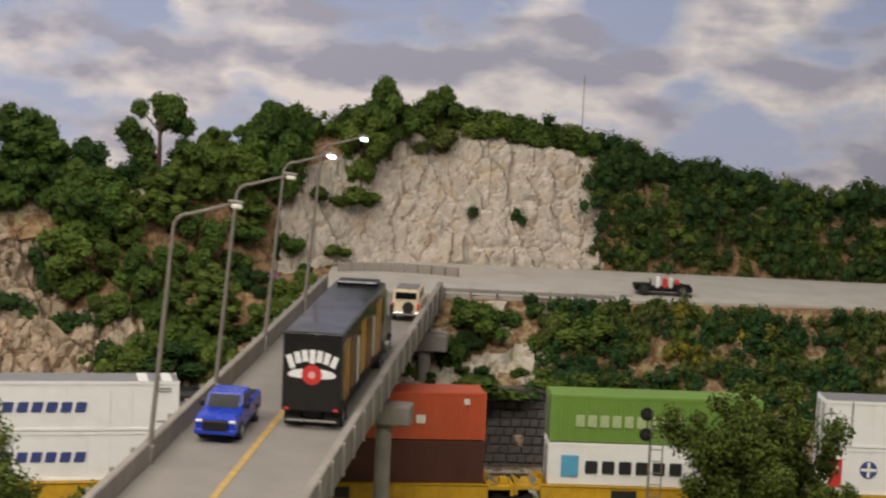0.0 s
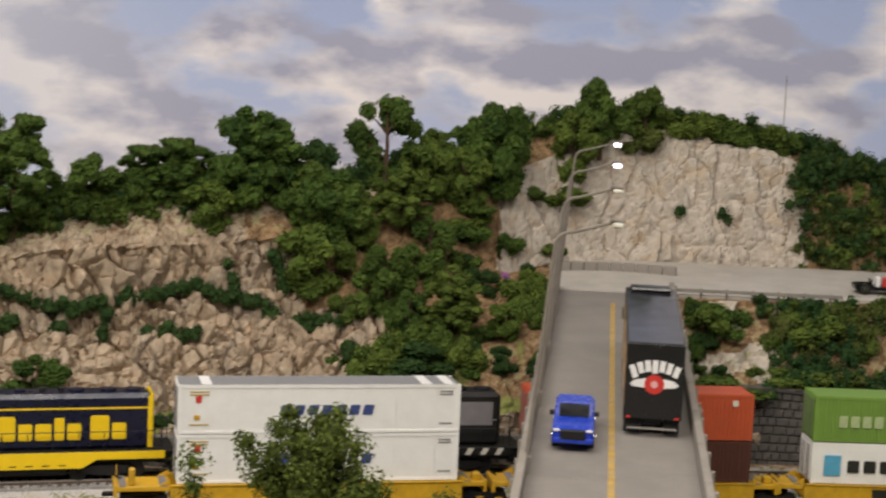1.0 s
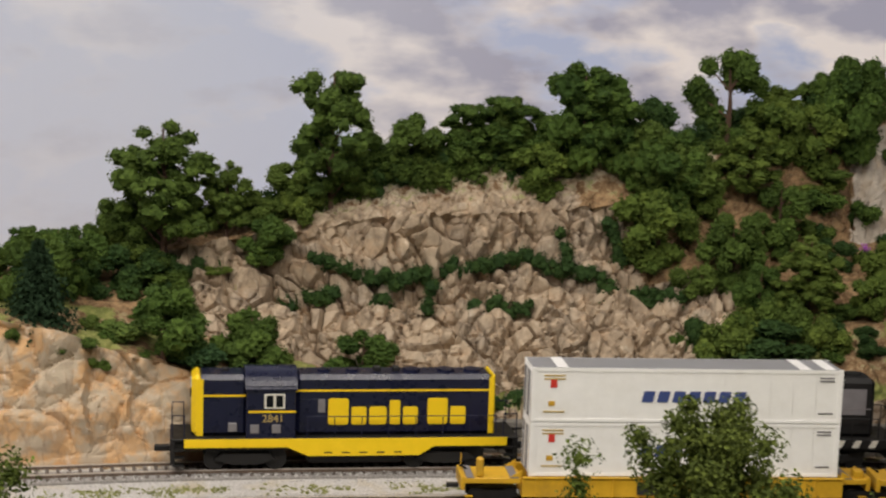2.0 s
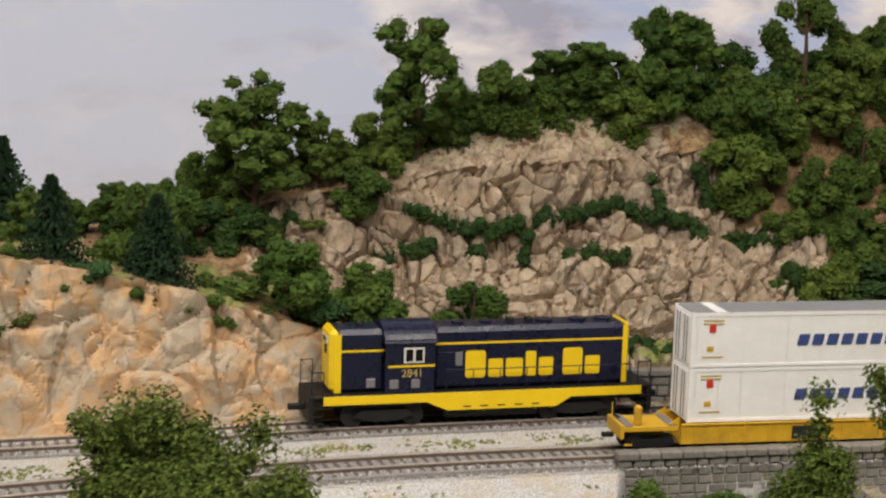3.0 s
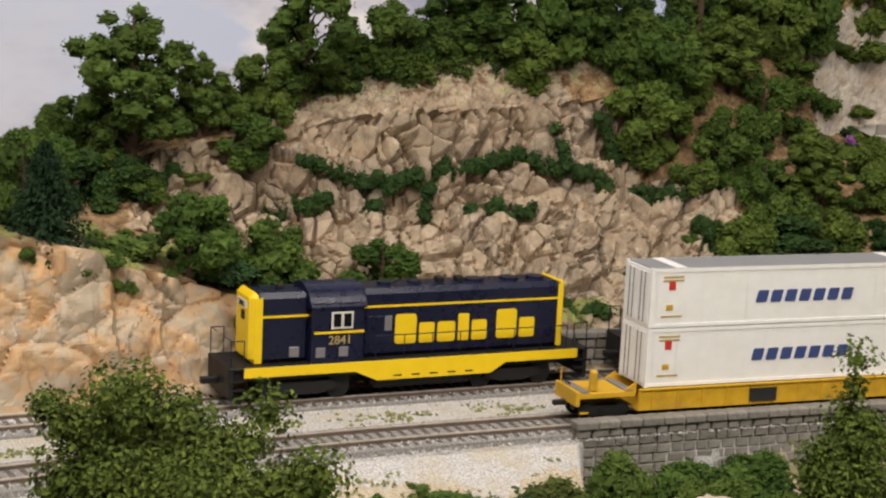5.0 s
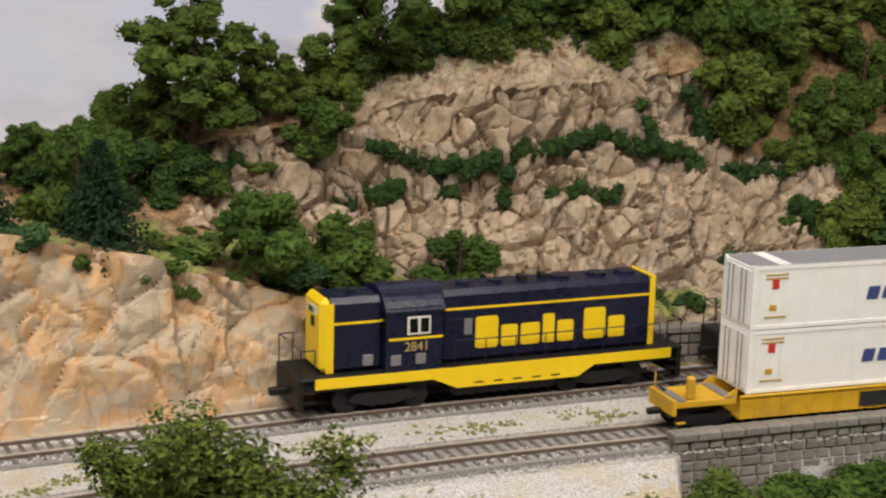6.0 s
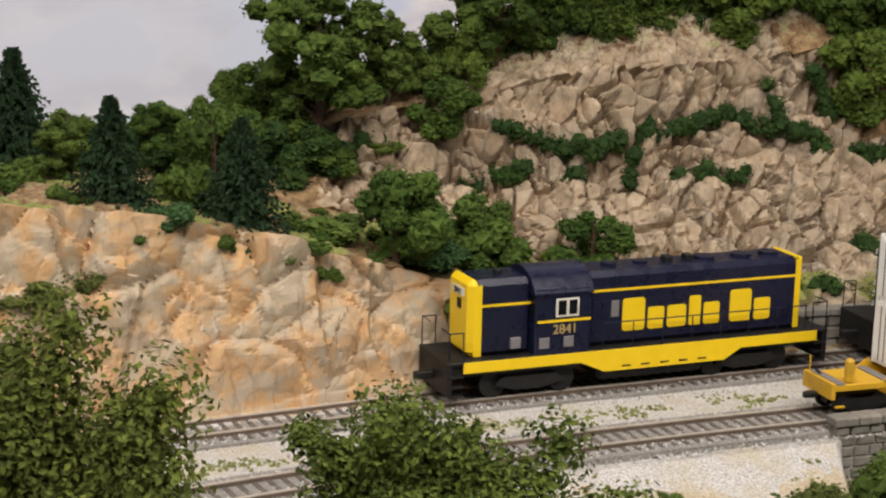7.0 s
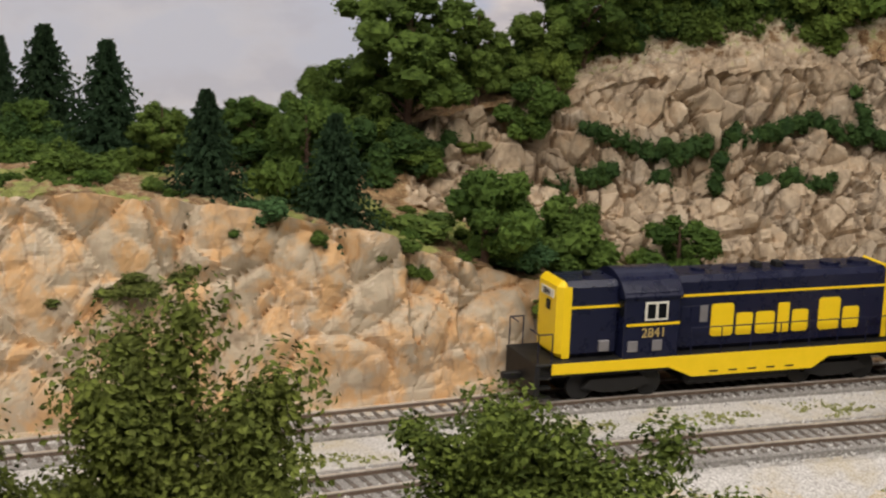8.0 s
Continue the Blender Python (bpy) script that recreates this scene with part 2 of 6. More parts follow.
M_LAMPGLOW = bpy.data.materials.new("lamp_glow")
M_LAMPGLOW.use_nodes = True
M_LAMPGLOW.node_tree.nodes["Principled BSDF"].inputs["Emission Color"].default_value = (0.9, 0.95, 1, 1)
M_LAMPGLOW.node_tree.nodes["Principled BSDF"].inputs["Emission Strength"].default_value = 6.0


# ---- mesh helpers ----
def part(name, bm, material, parent=None, label="", smooth=False):
    me = bpy.data.meshes.new(name)
    bm.to_mesh(me)
    bm.free()
    me.materials.append(material)
    if smooth:
        me.shade_smooth()
    ob = new(name, me)
    ob.parent = parent
    if label:
        tagged(ob, label)
    return ob


def thing(name, label, category, group="", m=None):
    ob = new(name)
    ob.empty_display_size = 0.01
    if m is not None:
        ob.matrix_basis = m
    return tagged(ob, label, category, group)


def add_box(bm, x0, x1, y0, y1, z0, z1, bevel=0.0, m=None):
    made = bmesh.ops.create_cube(bm, size=1.0)["verts"]
    bmesh.ops.transform(bm, verts=made, matrix=Matrix.Translation(((x0 + x1) / 2, (y0 + y1) / 2, (z0 + z1) / 2)) @ Matrix.Diagonal((x1 - x0, y1 - y0, z1 - z0, 1)))
    if bevel:
        edges = list({e for v in made for e in v.link_edges})
        made = list({v for f in bmesh.ops.bevel(bm, geom=edges, offset=bevel, segments=1, affect="EDGES")["faces"] for v in f.verts} | {v for v in made if v.is_valid})
    if m is not None:
        bmesh.ops.transform(bm, verts=made, matrix=m)
    return made


def box(*a, **k):
    bm = bmesh.new()
    add_box(bm, *a, **k)
    return bm


def add_rod(bm, p, q, r, r2=None, sides=8):
    p, q = Vector(p), Vector(q)
    made = bmesh.ops.create_cone(bm, cap_ends=True, segments=sides, radius1=r, radius2=r if r2 is None else r2, depth=(q - p).length)["verts"]
    bmesh.ops.transform(bm, verts=made, matrix=Matrix.Translation((p + q) / 2) @ (q - p).to_track_quat("Z", "Y").to_matrix().to_4x4())
    return made


def rod(*a, **k):
    bm = bmesh.new()
    add_rod(bm, *a, **k)
    return bm


def prism(outline, width, bevel=0.0):
    # an outline in x and z, pushed out along y to both sides
    bm = bmesh.new()
    f = bm.faces.new([bm.verts.new((x, -width / 2, z)) for x, z in outline])
    out = bmesh.ops.extrude_face_region(bm, geom=[f])["geom"]
    bmesh.ops.translate(bm, verts=[v for v in out if isinstance(v, bmesh.types.BMVert)], vec=(0, width, 0))
    bmesh.ops.recalc_face_normals(bm, faces=bm.faces)
    if bevel:
        bmesh.ops.bevel(bm, geom=list(bm.edges), offset=bevel, segments=2, affect="EDGES")
    return bm


def lettering(name, text, size, material, parent, m, depth=0.0001):
    curve = bpy.data.curves.new(name, "FONT")
    curve.body, curve.size, curve.extrude, curve.align_x, curve.align_y = text, size, depth, "CENTER", "CENTER"
    ob = new(name, curve)
    dg = bpy.context.evaluated_depsgraph_get()
    me = bpy.data.meshes.new_from_object(ob.evaluated_get(dg))
    bpy.data.objects.remove(ob)
    me.materials.append(material)
    ob = new(name, me)
    ob.parent, ob.matrix_basis = parent, m
    return ob


# ---- plan of the layout ----
def table(xs, ys):
    return lambda x: float(np.interp(x, xs, ys))


track_z = table((-0.8, 1.3), (0.0, 0.0))
rear_y = table((-0.8, -0.5, -0.36, -0.21, -0.1, -0.02, 0.046, 0.135, 0.2, 0.313, 0.45, 0.6, 0.72, 1.3), (-0.42, -0.24, -0.175, -0.124, -0.076, -0.053, -0.031, -0.004, 0.013, 0.038, 0.06, 0.08, 0.088, 0.11))
front_y = table((-0.8, -0.45, -0.24, -0.092, -0.028, 0.033, 0.08, 0.165, 0.313, 0.45, 0.6, 0.72, 1.3), (-0.58, -0.345, -0.226, -0.165, -0.143, -0.1245, -0.112, -0.088, -0.051, -0.03, -0.008, -0.002, 0.02))


def smooth_line(f, x):
    return sum(f(x + d) for d in (-0.06, -0.04, -0.02, 0, 0.02, 0.04, 0.06)) / 7


def rear_line(x):
    return smooth_line(rear_y, x)


def front_line(x):
    return smooth_line(front_y, x)


XS = (-0.8, -0.36, -0.27, -0.18, -0.10, -0.03, 0.02, 0.10, 0.2, 0.3, 0.38, 0.45, 0.56, 0.64, 0.8, 1.3)
low_y = table(XS, (-0.36, -0.125, -0.098, -0.072, -0.035, 0.0, 0.014, 0.026, 0.048, 0.073, 0.092, 0.107, 0.121, 0.126, 0.13, 0.14))
low_z = table(XS, (0.106, 0.110, 0.103, 0.077, 0.052, 0.022, 0.018, 0.018, 0.02, 0.022, 0.045, 0.058, 0.056, 0.046, 0.045, 0.045))
bench_y = table(XS, (-0.2, 0.0, 0.015, 0.035, 0.05, 0.06, 0.045, 0.055, 0.08, 0.10, 0.14, 0.17, 0.175, 0.19, 0.205, 0.205))
bench_z = table(XS, (0.104, 0.102, 0.096, 0.078, 0.055, 0.04, 0.03, 0.03, 0.038, 0.06, 0.10, 0.120, 0.121, 0.121, 0.121, 0.121))
mid_y = table(XS, (-0.05, 0.05, 0.055, 0.065, 0.085, 0.11, 0.125, 0.137, 0.16, 0.19, 0.30, 0.33, 0.335, 0.335, 0.34, 0.34))
mid_z = table(XS, (0.09, 0.094, 0.092, 0.092, 0.086, 0.078, 0.085, 0.085, 0.10, 0.125, 0.130, 0.128, 0.128, 0.128, 0.128, 0.128))
top_y = table(XS, (0.05, 0.09, 0.08, 0.085, 0.105, 0.13, 0.145, 0.16, 0.19, 0.24, 0.335, 0.352, 0.36, 0.37, 0.375, 0.38))
top_z = table(XS, (0.085, 0.09, 0.092, 0.115, 0.128, 0.14, 0.15, 0.145, 0.165, 0.19, 0.23, 0.237, 0.24, 0.215, 0.185, 0.175))
crest_y = table(XS, (0.15, 0.15, 0.135, 0.13, 0.15, 0.165, 0.175, 0.19, 0.23, 0.28, 0.365, 0.385, 0.39, 0.40, 0.405, 0.405))
crest_z = table(XS, (0.08, 0.085, 0.085, 0.128, 0.145, 0.165, 0.185, 0.185, 0.2, 0.22, 0.26, 0.265, 0.25, 0.23, 0.20, 0.195))


def profile(x):
    yf, yr, z = front_line(x), rear_line(x), track_z(x)
    ly = smooth_line(low_y, x)
    toe = ly - (0.022 if x < -0.02 else 0.003)
    fall = min(1.0, max(0.0, (x - 0.08) / 0.006))
    return ((-1.0, -0.10), (-0.55, -0.065), (yf - 0.085 + 0.058 * fall, -0.036 - 0.008 * fall), (yf - 0.03 + 0.006 * fall, z - 0.006), ((yf + yr) / 2, z - 0.005), (toe, z - 0.002),
            (ly, smooth_line(low_z, x)), (smooth_line(bench_y, x), smooth_line(bench_z, x)), (smooth_line(mid_y, x), smooth_line(mid_z, x)),
            (smooth_line(top_y, x), smooth_line(top_z, x)), (smooth_line(crest_y, x), smooth_line(crest_z, x)), (0.46, smooth_line(crest_z, x) - 0.07))


STEPS = (10, 12, 16, 4, 3, 54, 26, 44, 56, 32, 5)


def rock_relief(p, size, tall=0.75, open_crack=0.6):
    # broken blocks: each cell a tilted facet, with cracks here and there between
    q = Vector((p.x / size, p.y / size, p.z / size * tall)) + noise.noise_vector(p / size * 0.7) * 0.35
    d, c = noise.voronoi(q)
    tilt = noise.cell_vector(c[0] * 7.13)
    facet = (q - c[0]).dot(tilt) * 0.8 + noise.cell(c[0] * 3.7) * 0.25
    crack = max(0.0, 1 - (d[1] - d[0]) / 0.14) * max(0.25, min(1.0, 0.65 + 1.6 * noise.noise(p / size * 0.55)))
    return facet - open_crack * crack


def boulder_relief(p, size, tall=0.9):
    # rounded boulders set against each other, with narrow cracks between
    q = Vector((p.x / size, p.y / size, p.z / size * tall)) + noise.noise_vector(p / size * 0.8) * 0.45
    d, c = noise.voronoi(q)
    dome = min(1.0, (d[1] - d[0]) / 0.42) ** 0.5
    return dome * (1.0 + noise.cell(c[0] * 3.7) * 0.6 + (q - c[0]).dot(noise.cell_vector(c[0] * 5.3)) * 0.5)


def blend(x, *spans):
    return max(max(0.0, min(1.0, (x - a) / 0.02 + 1, (b - x) / 0.02 + 1)) for a, b in spans)


def build_terrain():
    xs = np.concatenate((np.arange(-0.8, -0.46, 0.01), np.arange(-0.46, 0.36, 0.0016), np.arange(0.36, 0.86, 0.0021), np.arange(0.86, 1.25, 0.01)))
    verts, zone_a, zone_b = [], [], []
    for x in xs:
        x = float(x)
        pts = profile(x)
        for k, n in enumerate(STEPS):
            (y0, z0), (y1, z1) = pts[k], pts[k + 1]
            seg = math.hypot(y1 - y0, z1 - z0) or 1
            normal = Vector((0, -(z1 - z0) / seg, (y1 - y0) / seg))
            for j in range(n):
                u = j / n
                p = Vector((x, y0 + (y1 - y0) * u, z0 + (z1 - z0) * u))
                w = noise.noise(p * 30)
                rock = cliff = orange = grass = gravel = sand = 0.0
                if k == 0 or k == 1:
                    grass = 0.75
                elif k == 2:
                    gravel, grass, sand = 1.5 * u - 0.40 + 0.5 * w, 0.45 * (1 - u) + 0.5 * w, 1.0
                elif k in (3, 4):
                    gravel = 1.0
                elif k == 5:
                    orange = 1.0 if x < -0.02 else 0.0
                    rock = 0.0 if x < -0.02 else 0.6
                elif k == 6:
                    grass, sand = 0.42 + 0.8 * w, 0.40
                    rock = 0.7 * blend(x, (0.05, 0.3))
                    if x > 0.36:
                        grass, cliff = 0.2, blend(x, (0.42, 0.57)) * (1 if w > -0.05 else 0)
                elif k == 7:
                    rock = blend(x, (-0.16, 0.24))
                elif k == 8:
                    rock = blend(x, (-0.16, 0.17))
                    cliff = blend(x, (0.35, 0.614))
                    grass = (0.6 * noise.noise(p * 50) - 0.05) * blend(x, (-0.14, 0.17))
                elif k == 9:
                    rock = blend(x, (-0.1, 0.12)) * (1 - 0.6 * u) * 0.8
                    cliff = blend(x, (0.4, 0.61)) * (1 - u)
                    grass = 0.3 * blend(x, (-0.8, -0.2)) + 0.7 * noise.noise(p * 55) * blend(x, (-0.1, 0.2))
                    sand = 0.55 * blend(x, (-0.12, 0.34)) * (0.4 + u)
                solid = max(rock, cliff, orange)
                amount = 0.0
                if k >= 5:
                    if cliff > 0.5:
                        amount = boulder_relief(p, 0.027, 0.55) * 0.0042 + rock_relief(p * 1.7, 0.032, 0.6, 0.5) * 0.0058 + rock_relief(p * 3.6, 0.032, 0.8, 0.4) * 0.0026 - 0.002
                    elif orange > 0.5:
                        amount = boulder_relief(p, 0.038) * 0.0105 + boulder_relief(p * 2.3 + Vector((0.3, 0.1, 0.7)), 0.040, 0.65) * 0.0026 + noise.fractal(p * 130, 0.8, 2.0, 3) * 0.0009 - 0.004
                    elif k == 9:
                        amount = rock_relief(p * 1.2, 0.030, 1.0, 0.7) * 0.0060 + rock_relief(p * 3.2, 0.030, 1.0, 0.5) * 0.0048
                    else:
                        amount = rock_relief(p, 0.030, 0.75, 0.8) * 0.0125 + rock_relief(p * 2.1, 0.028, 0.7, 0.8) * 0.0074
                    amount = (amount + rock_relief(p * 0.45, 0.028, 0.75, 0.12) * 0.008) * (0.25 + 0.75 * solid)
                    if k == 7 and x > 0.38:
                        amount = 0.0
                    if k == 5:
                        amount *= min(1, u * 3)
                elif k <= 2:
                    amount = noise.fractal(p * 25, 0.8, 2.0, 4) * 0.005 * (1 if k < 2 else 1 - u)
                p = p + normal.lerp(Vector((0, -0.86, 0.5)), solid) * amount + Vector((noise.noise(p * 80), 0, 0)) * 0.0015 * solid
                verts.append(p)
                zone_a.append((rock, cliff, orange, 1))
                zone_b.append((sand, grass, gravel, 1))
    rows, cols = sum(STEPS), len(xs)
    faces = [(i * rows + j, (i + 1) * rows + j, (i + 1) * rows + j + 1, i * rows + j + 1) for i in range(cols - 1) for j in range(rows - 1)]
    me = bpy.data.meshes.new("ground")
    me.from_pydata([tuple(v) for v in verts], [], faces)
    for name, data in (("zone_a", zone_a), ("zone_b", zone_b)):
        layer = me.color_attributes.new(name, "FLOAT_COLOR", "POINT")
        layer.data.foreach_set("color", np.array(data, dtype=np.float32).ravel())
    me.materials.append(M_HILL)
    ob = new("ground", me)
    return tagged(ob, "sculpted plaster hillside with tan rock faces, soil and gravel track bed", "ground", kind="structure")


ground = build_terrain()


# ---- backdrop and room ----
def build_backdrop():
    bm = bmesh.new()
    plan = [(-1.6, -1.2), (-1.55, -0.3), (-1.3, 0.1), (-0.9, 0.32), (-0.4, 0.4), (0.2, 0.47), (1.5, 0.47), (1.9, 0.2), (2.0, -1.2)]
    cols = [[bm.verts.new((x, y, z)) for z in (-0.2, 1.0)] for x, y in plan]
    for a, b in zip(cols, cols[1:]):
        bm.faces.new((a[0], b[0], b[1], a[1]))
    return tagged(part("backdrop", bm, M_SKY), "printed cloudy sky backdrop behind the railway layout", "backdrop", kind="structure")


build_backdrop()


def build_room():
    for name, b in (("ceiling", (-2.2, 2.2, -3.2, 0.9, 1.4, 1.45)), ("floor", (-2.2, 2.2, -3.2, 0.9, -1.05, -1.0)), ("wall_south", (-2.2, 2.2, -3.25, -3.2, -1.0, 1.4)),
                    ("wall_north", (-2.2, 2.2, 0.9, 0.95, -1.0, 1.4)), ("wall_west", (-2.25, -2.2, -3.2, 0.9, -1.0, 1.4)), ("wall_east", (2.2, 2.25, -3.2, 0.9, -1.0, 1.4))):
        tagged(part(name, box(*b), M_PLASTER), "plain light plaster of the railway room", name.split("_")[0], kind="structure")


build_room()
# ---- tracks ----
def ribbon(line, x0, x1, offset, half, z0, z1, step=0.01):
    # a strip of box section that follows a track at a sideways offset
    bm = bmesh.new()
    rows = []
    n = int((x1 - x0) / step)
    for i in range(n + 1):
        x = x0 + (x1 - x0) * i / n
        d = Vector((0.01, line(x + 0.005) - line(x - 0.005), 0)).normalized()
        side = Vector((-d.y, d.x, 0))
        c = Vector((x, line(x), track_z(x)))
        rows.append([bm.verts.new(c + side * (offset + s * half) + Vector((0, 0, z))) for s, z in ((-1, z0), (1, z0), (1, z1), (-1, z1))])
    for a, b in zip(rows, rows[1:]):
        for k in range(4):
            bm.faces.new((a[k], b[k], b[(k + 1) % 4], a[(k + 1) % 4]))
    bm.faces.new(rows[0][::-1])
    bm.faces.new(rows[-1])
    bmesh.ops.recalc_face_normals(bm, faces=bm.faces)
    return bm


def tie_mesh():
    bm = box(-0.0012, 0.0012, -0.0175, 0.0175, -0.0045, -0.0023)
    me = bpy.data.meshes.new("tie")
    bm.to_mesh(me)
    bm.free()
    me.materials.append(M_TIE)
    return me


TIE = tie_mesh()


def build_track(line, label):
    t = thing("railway_track", label, "track", "parallel tracks")
    for s in (-1, 1):
        rail = part("rail", ribbon(line, -0.75, 1.15, s * 0.0104, 0.0006, -0.0025, -0.0006, 0.012), M_RAILWEB, t, "thin steel rail with rusty sides")
        part("rail_head", ribbon(line, -0.75, 1.15, s * 0.0104, 0.0008, -0.0006, 0.0, 0.012), M_RAIL, rail, "worn bright rail head")
    x = -0.75
    while x < 1.15:
        a = math.atan2(line(x + 0.005) - line(x - 0.005), 0.01)
        tie = new("tie", TIE)
        tie.parent = t
        tie.matrix_basis = Matrix.Translation((x, line(x), track_z(x))) @ Matrix.Rotation(a, 4, "Z")
        x += 0.0064
    bed = ribbon(line, -0.75, 1.15, 0, 0.022, -0.012, -0.0027, 0.006)
    part("ballast_bed", bed, M_BALLAST, t, "pale grey stone ballast")
    return t


build_track(rear_line, "single model track with dark ties on pale ballast by the rock")
build_track(front_line, "single model track on pale ballast beside the low parapet")


def build_gravel():
    # loose ballast stones along both tracks
    rng = random.Random(4)
    verts, faces = [], []
    for line in (rear_line, front_line):
        for _ in range(9000):
            x = rng.uniform(-0.45, 0.85)
            off = rng.choice((-1, 1)) * rng.uniform(0.0118, 0.030) if rng.random() < 0.9 else rng.uniform(-0.009, 0.009)
            r = rng.uniform(0.0005, 0.0011)
            z = -0.0026 if abs(off) < 0.021 else -0.0045
            c = Vector((x, line(x) + off, track_z(x) + z))
            k = len(verts)
            for d in ((1, 0, 0), (-0.5, 0.85, 0), (-0.5, -0.85, 0), (0, 0, 1)):
                verts.append(tuple(c + Vector(d) * r * rng.uniform(0.7, 1.3)))
            faces += [(k, k + 1, k + 3), (k + 1, k + 2, k + 3), (k + 2, k, k + 3)]
    me = bpy.data.meshes.new("ballast_stones")
    me.from_pydata(verts, [], faces)
    me.materials.append(M_STONECHIP)
    tagged(new("ballast_stones", me), "loose pale grey ballast stones along the tracks", "gravel", kind="stuff")


def island_paint(name, dark, light, rough=0.9):
    m, nt, b, co = base(name)
    g = node(nt, "ShaderNodeNewGeometry").outputs["Random Per Island"]
    nt.links.new(mixc(nt, g, dark, light), b.inputs["Base Color"])
    b.inputs["Roughness"].default_value = rough
    return m


M_STONECHIP = island_paint("ballast_chips", (0.24, 0.23, 0.225), (0.66, 0.645, 0.63))
build_gravel()


# ---- stone walls ----
def brick_mesh(w, h, d, seed):
    bm = box(-w / 2, w / 2, -d / 2, d / 2, -h / 2, h / 2, bevel=min(w, h) * 0.12)
    rng = random.Random(seed)
    for v in bm.verts:
        v.co += Vector((rng.uniform(-1, 1), rng.uniform(-1, 1), rng.uniform(-1, 1))) * 0.00022
    me = bpy.data.meshes.new("brick")
    bm.to_mesh(me)
    bm.free()
    return me


def stone_wall(name, label, x0, x1, line, base_z, top_z, rows, brick_w, material, cap):
    # a backing of mortar with courses of separate stones, and cap stones on top
    h = (top_z(x0) - base_z(x0)) / rows
    bm = bmesh.new()
    cols = []
    n = max(2, int((x1 - x0) / 0.01))
    for i in range(n + 1):
        x = x0 + (x1 - x0) * i / n
        cols.append([bm.verts.new((x, line(x) + dy, z)) for dy, z in ((0.0, base_z(x)), (0.004, base_z(x)), (0.004, top_z(x)), (0.0, top_z(x)))])
    for a, b in zip(cols, cols[1:]):
        for k in range(4):
            bm.faces.new((a[k], b[k], b[(k + 1) % 4], a[(k + 1) % 4]))
    bm.faces.new(cols[0][::-1])
    bm.faces.new(cols[-1])
    bmesh.ops.recalc_face_normals(bm, faces=bm.faces)
    wall = tagged(part(name, bm, M_MORTAR), label, "wall", kind="structure")
    meshes = [brick_mesh(brick_w * k * 0.93, h * 0.9, 0.004, s) for s, k in enumerate((0.8, 1.0, 1.25))]
    capmesh = brick_mesh(brick_w * 1.5, cap, 0.010, 9)
    for me in meshes + [capmesh]:
        me.materials.append(material)
    rng = random.Random(hash(len(name)) % 97)
    for r in range(rows):
        x = x0 + rng.uniform(0, brick_w * 0.5)
        while x < x1 - 0.004:
            k = rng.randrange(3)
            w = brick_w * (0.8, 1.0, 1.25)[k]
            xc = x + w / 2
            hh = (top_z(xc) - base_z(xc)) / rows
            ob = new("brick", meshes[k])
            ob.parent = wall
            ob.matrix_basis = Matrix.Translation((xc, line(xc) - 0.0002 + rng.uniform(-0.0004, 0.0002), base_z(xc) + hh * (r + 0.5))) @ Matrix.Rotation(math.atan2(line(xc + 0.01) - line(xc - 0.01), 0.02), 4, "Z") @ Matrix.Diagonal((1, 1, hh / h, 1))
            x += w
    x = x0
    while x < x1 - brick_w:
        xc = x + brick_w * 0.75
        slope = math.atan2(top_z(xc + 0.01) - top_z(xc - 0.01), 0.02)
        ob = new("cap_stone", capmesh)
        ob.parent = wall
        ob.matrix_basis = Matrix.Translation((xc, line(xc) + 0.001, top_z(xc) + cap * 0.45)) @ Matrix.Rotation(math.atan2(line(xc + 0.01) - line(xc - 0.01), 0.02), 4, "Z") @ Matrix.Rotation(-slope, 4, "Y")
        x += brick_w * 1.5
    return wall


wall_line = table((-0.01, 0.0, 0.13, 0.26, 0.38, 0.45, 0.56, 1.3), (-0.002, 0.0, 0.024, 0.055, 0.084, 0.1, 0.1145, 0.134))
stone_wall("wall_low", "low retaining wall of grey cut stone with a coping", -0.002, 0.395, wall_line, lambda x: -0.006, lambda x: 0.0165, 3, 0.0105, M_STONE, 0.0042)
stone_wall("wall_dark", "tall retaining wall of soot-dark stone blocks", 0.40, 0.76, wall_line, lambda x: -0.006, table((0.40, 0.56, 0.6, 0.64, 0.76), (0.058, 0.058, 0.056, 0.042, 0.041)), 9, 0.0085, M_DARKSTONE, 0.0035)


def front_wall_line(x):
    return front_line(x) - 0.0235


stone_wall("wall_front", "grey stone parapet wall beside the track with square coping", 0.079, 0.34, front_wall_line, lambda x: -0.05, lambda x: track_z(x) + 0.001, 9, 0.0088, M_STONE, 0.0045)


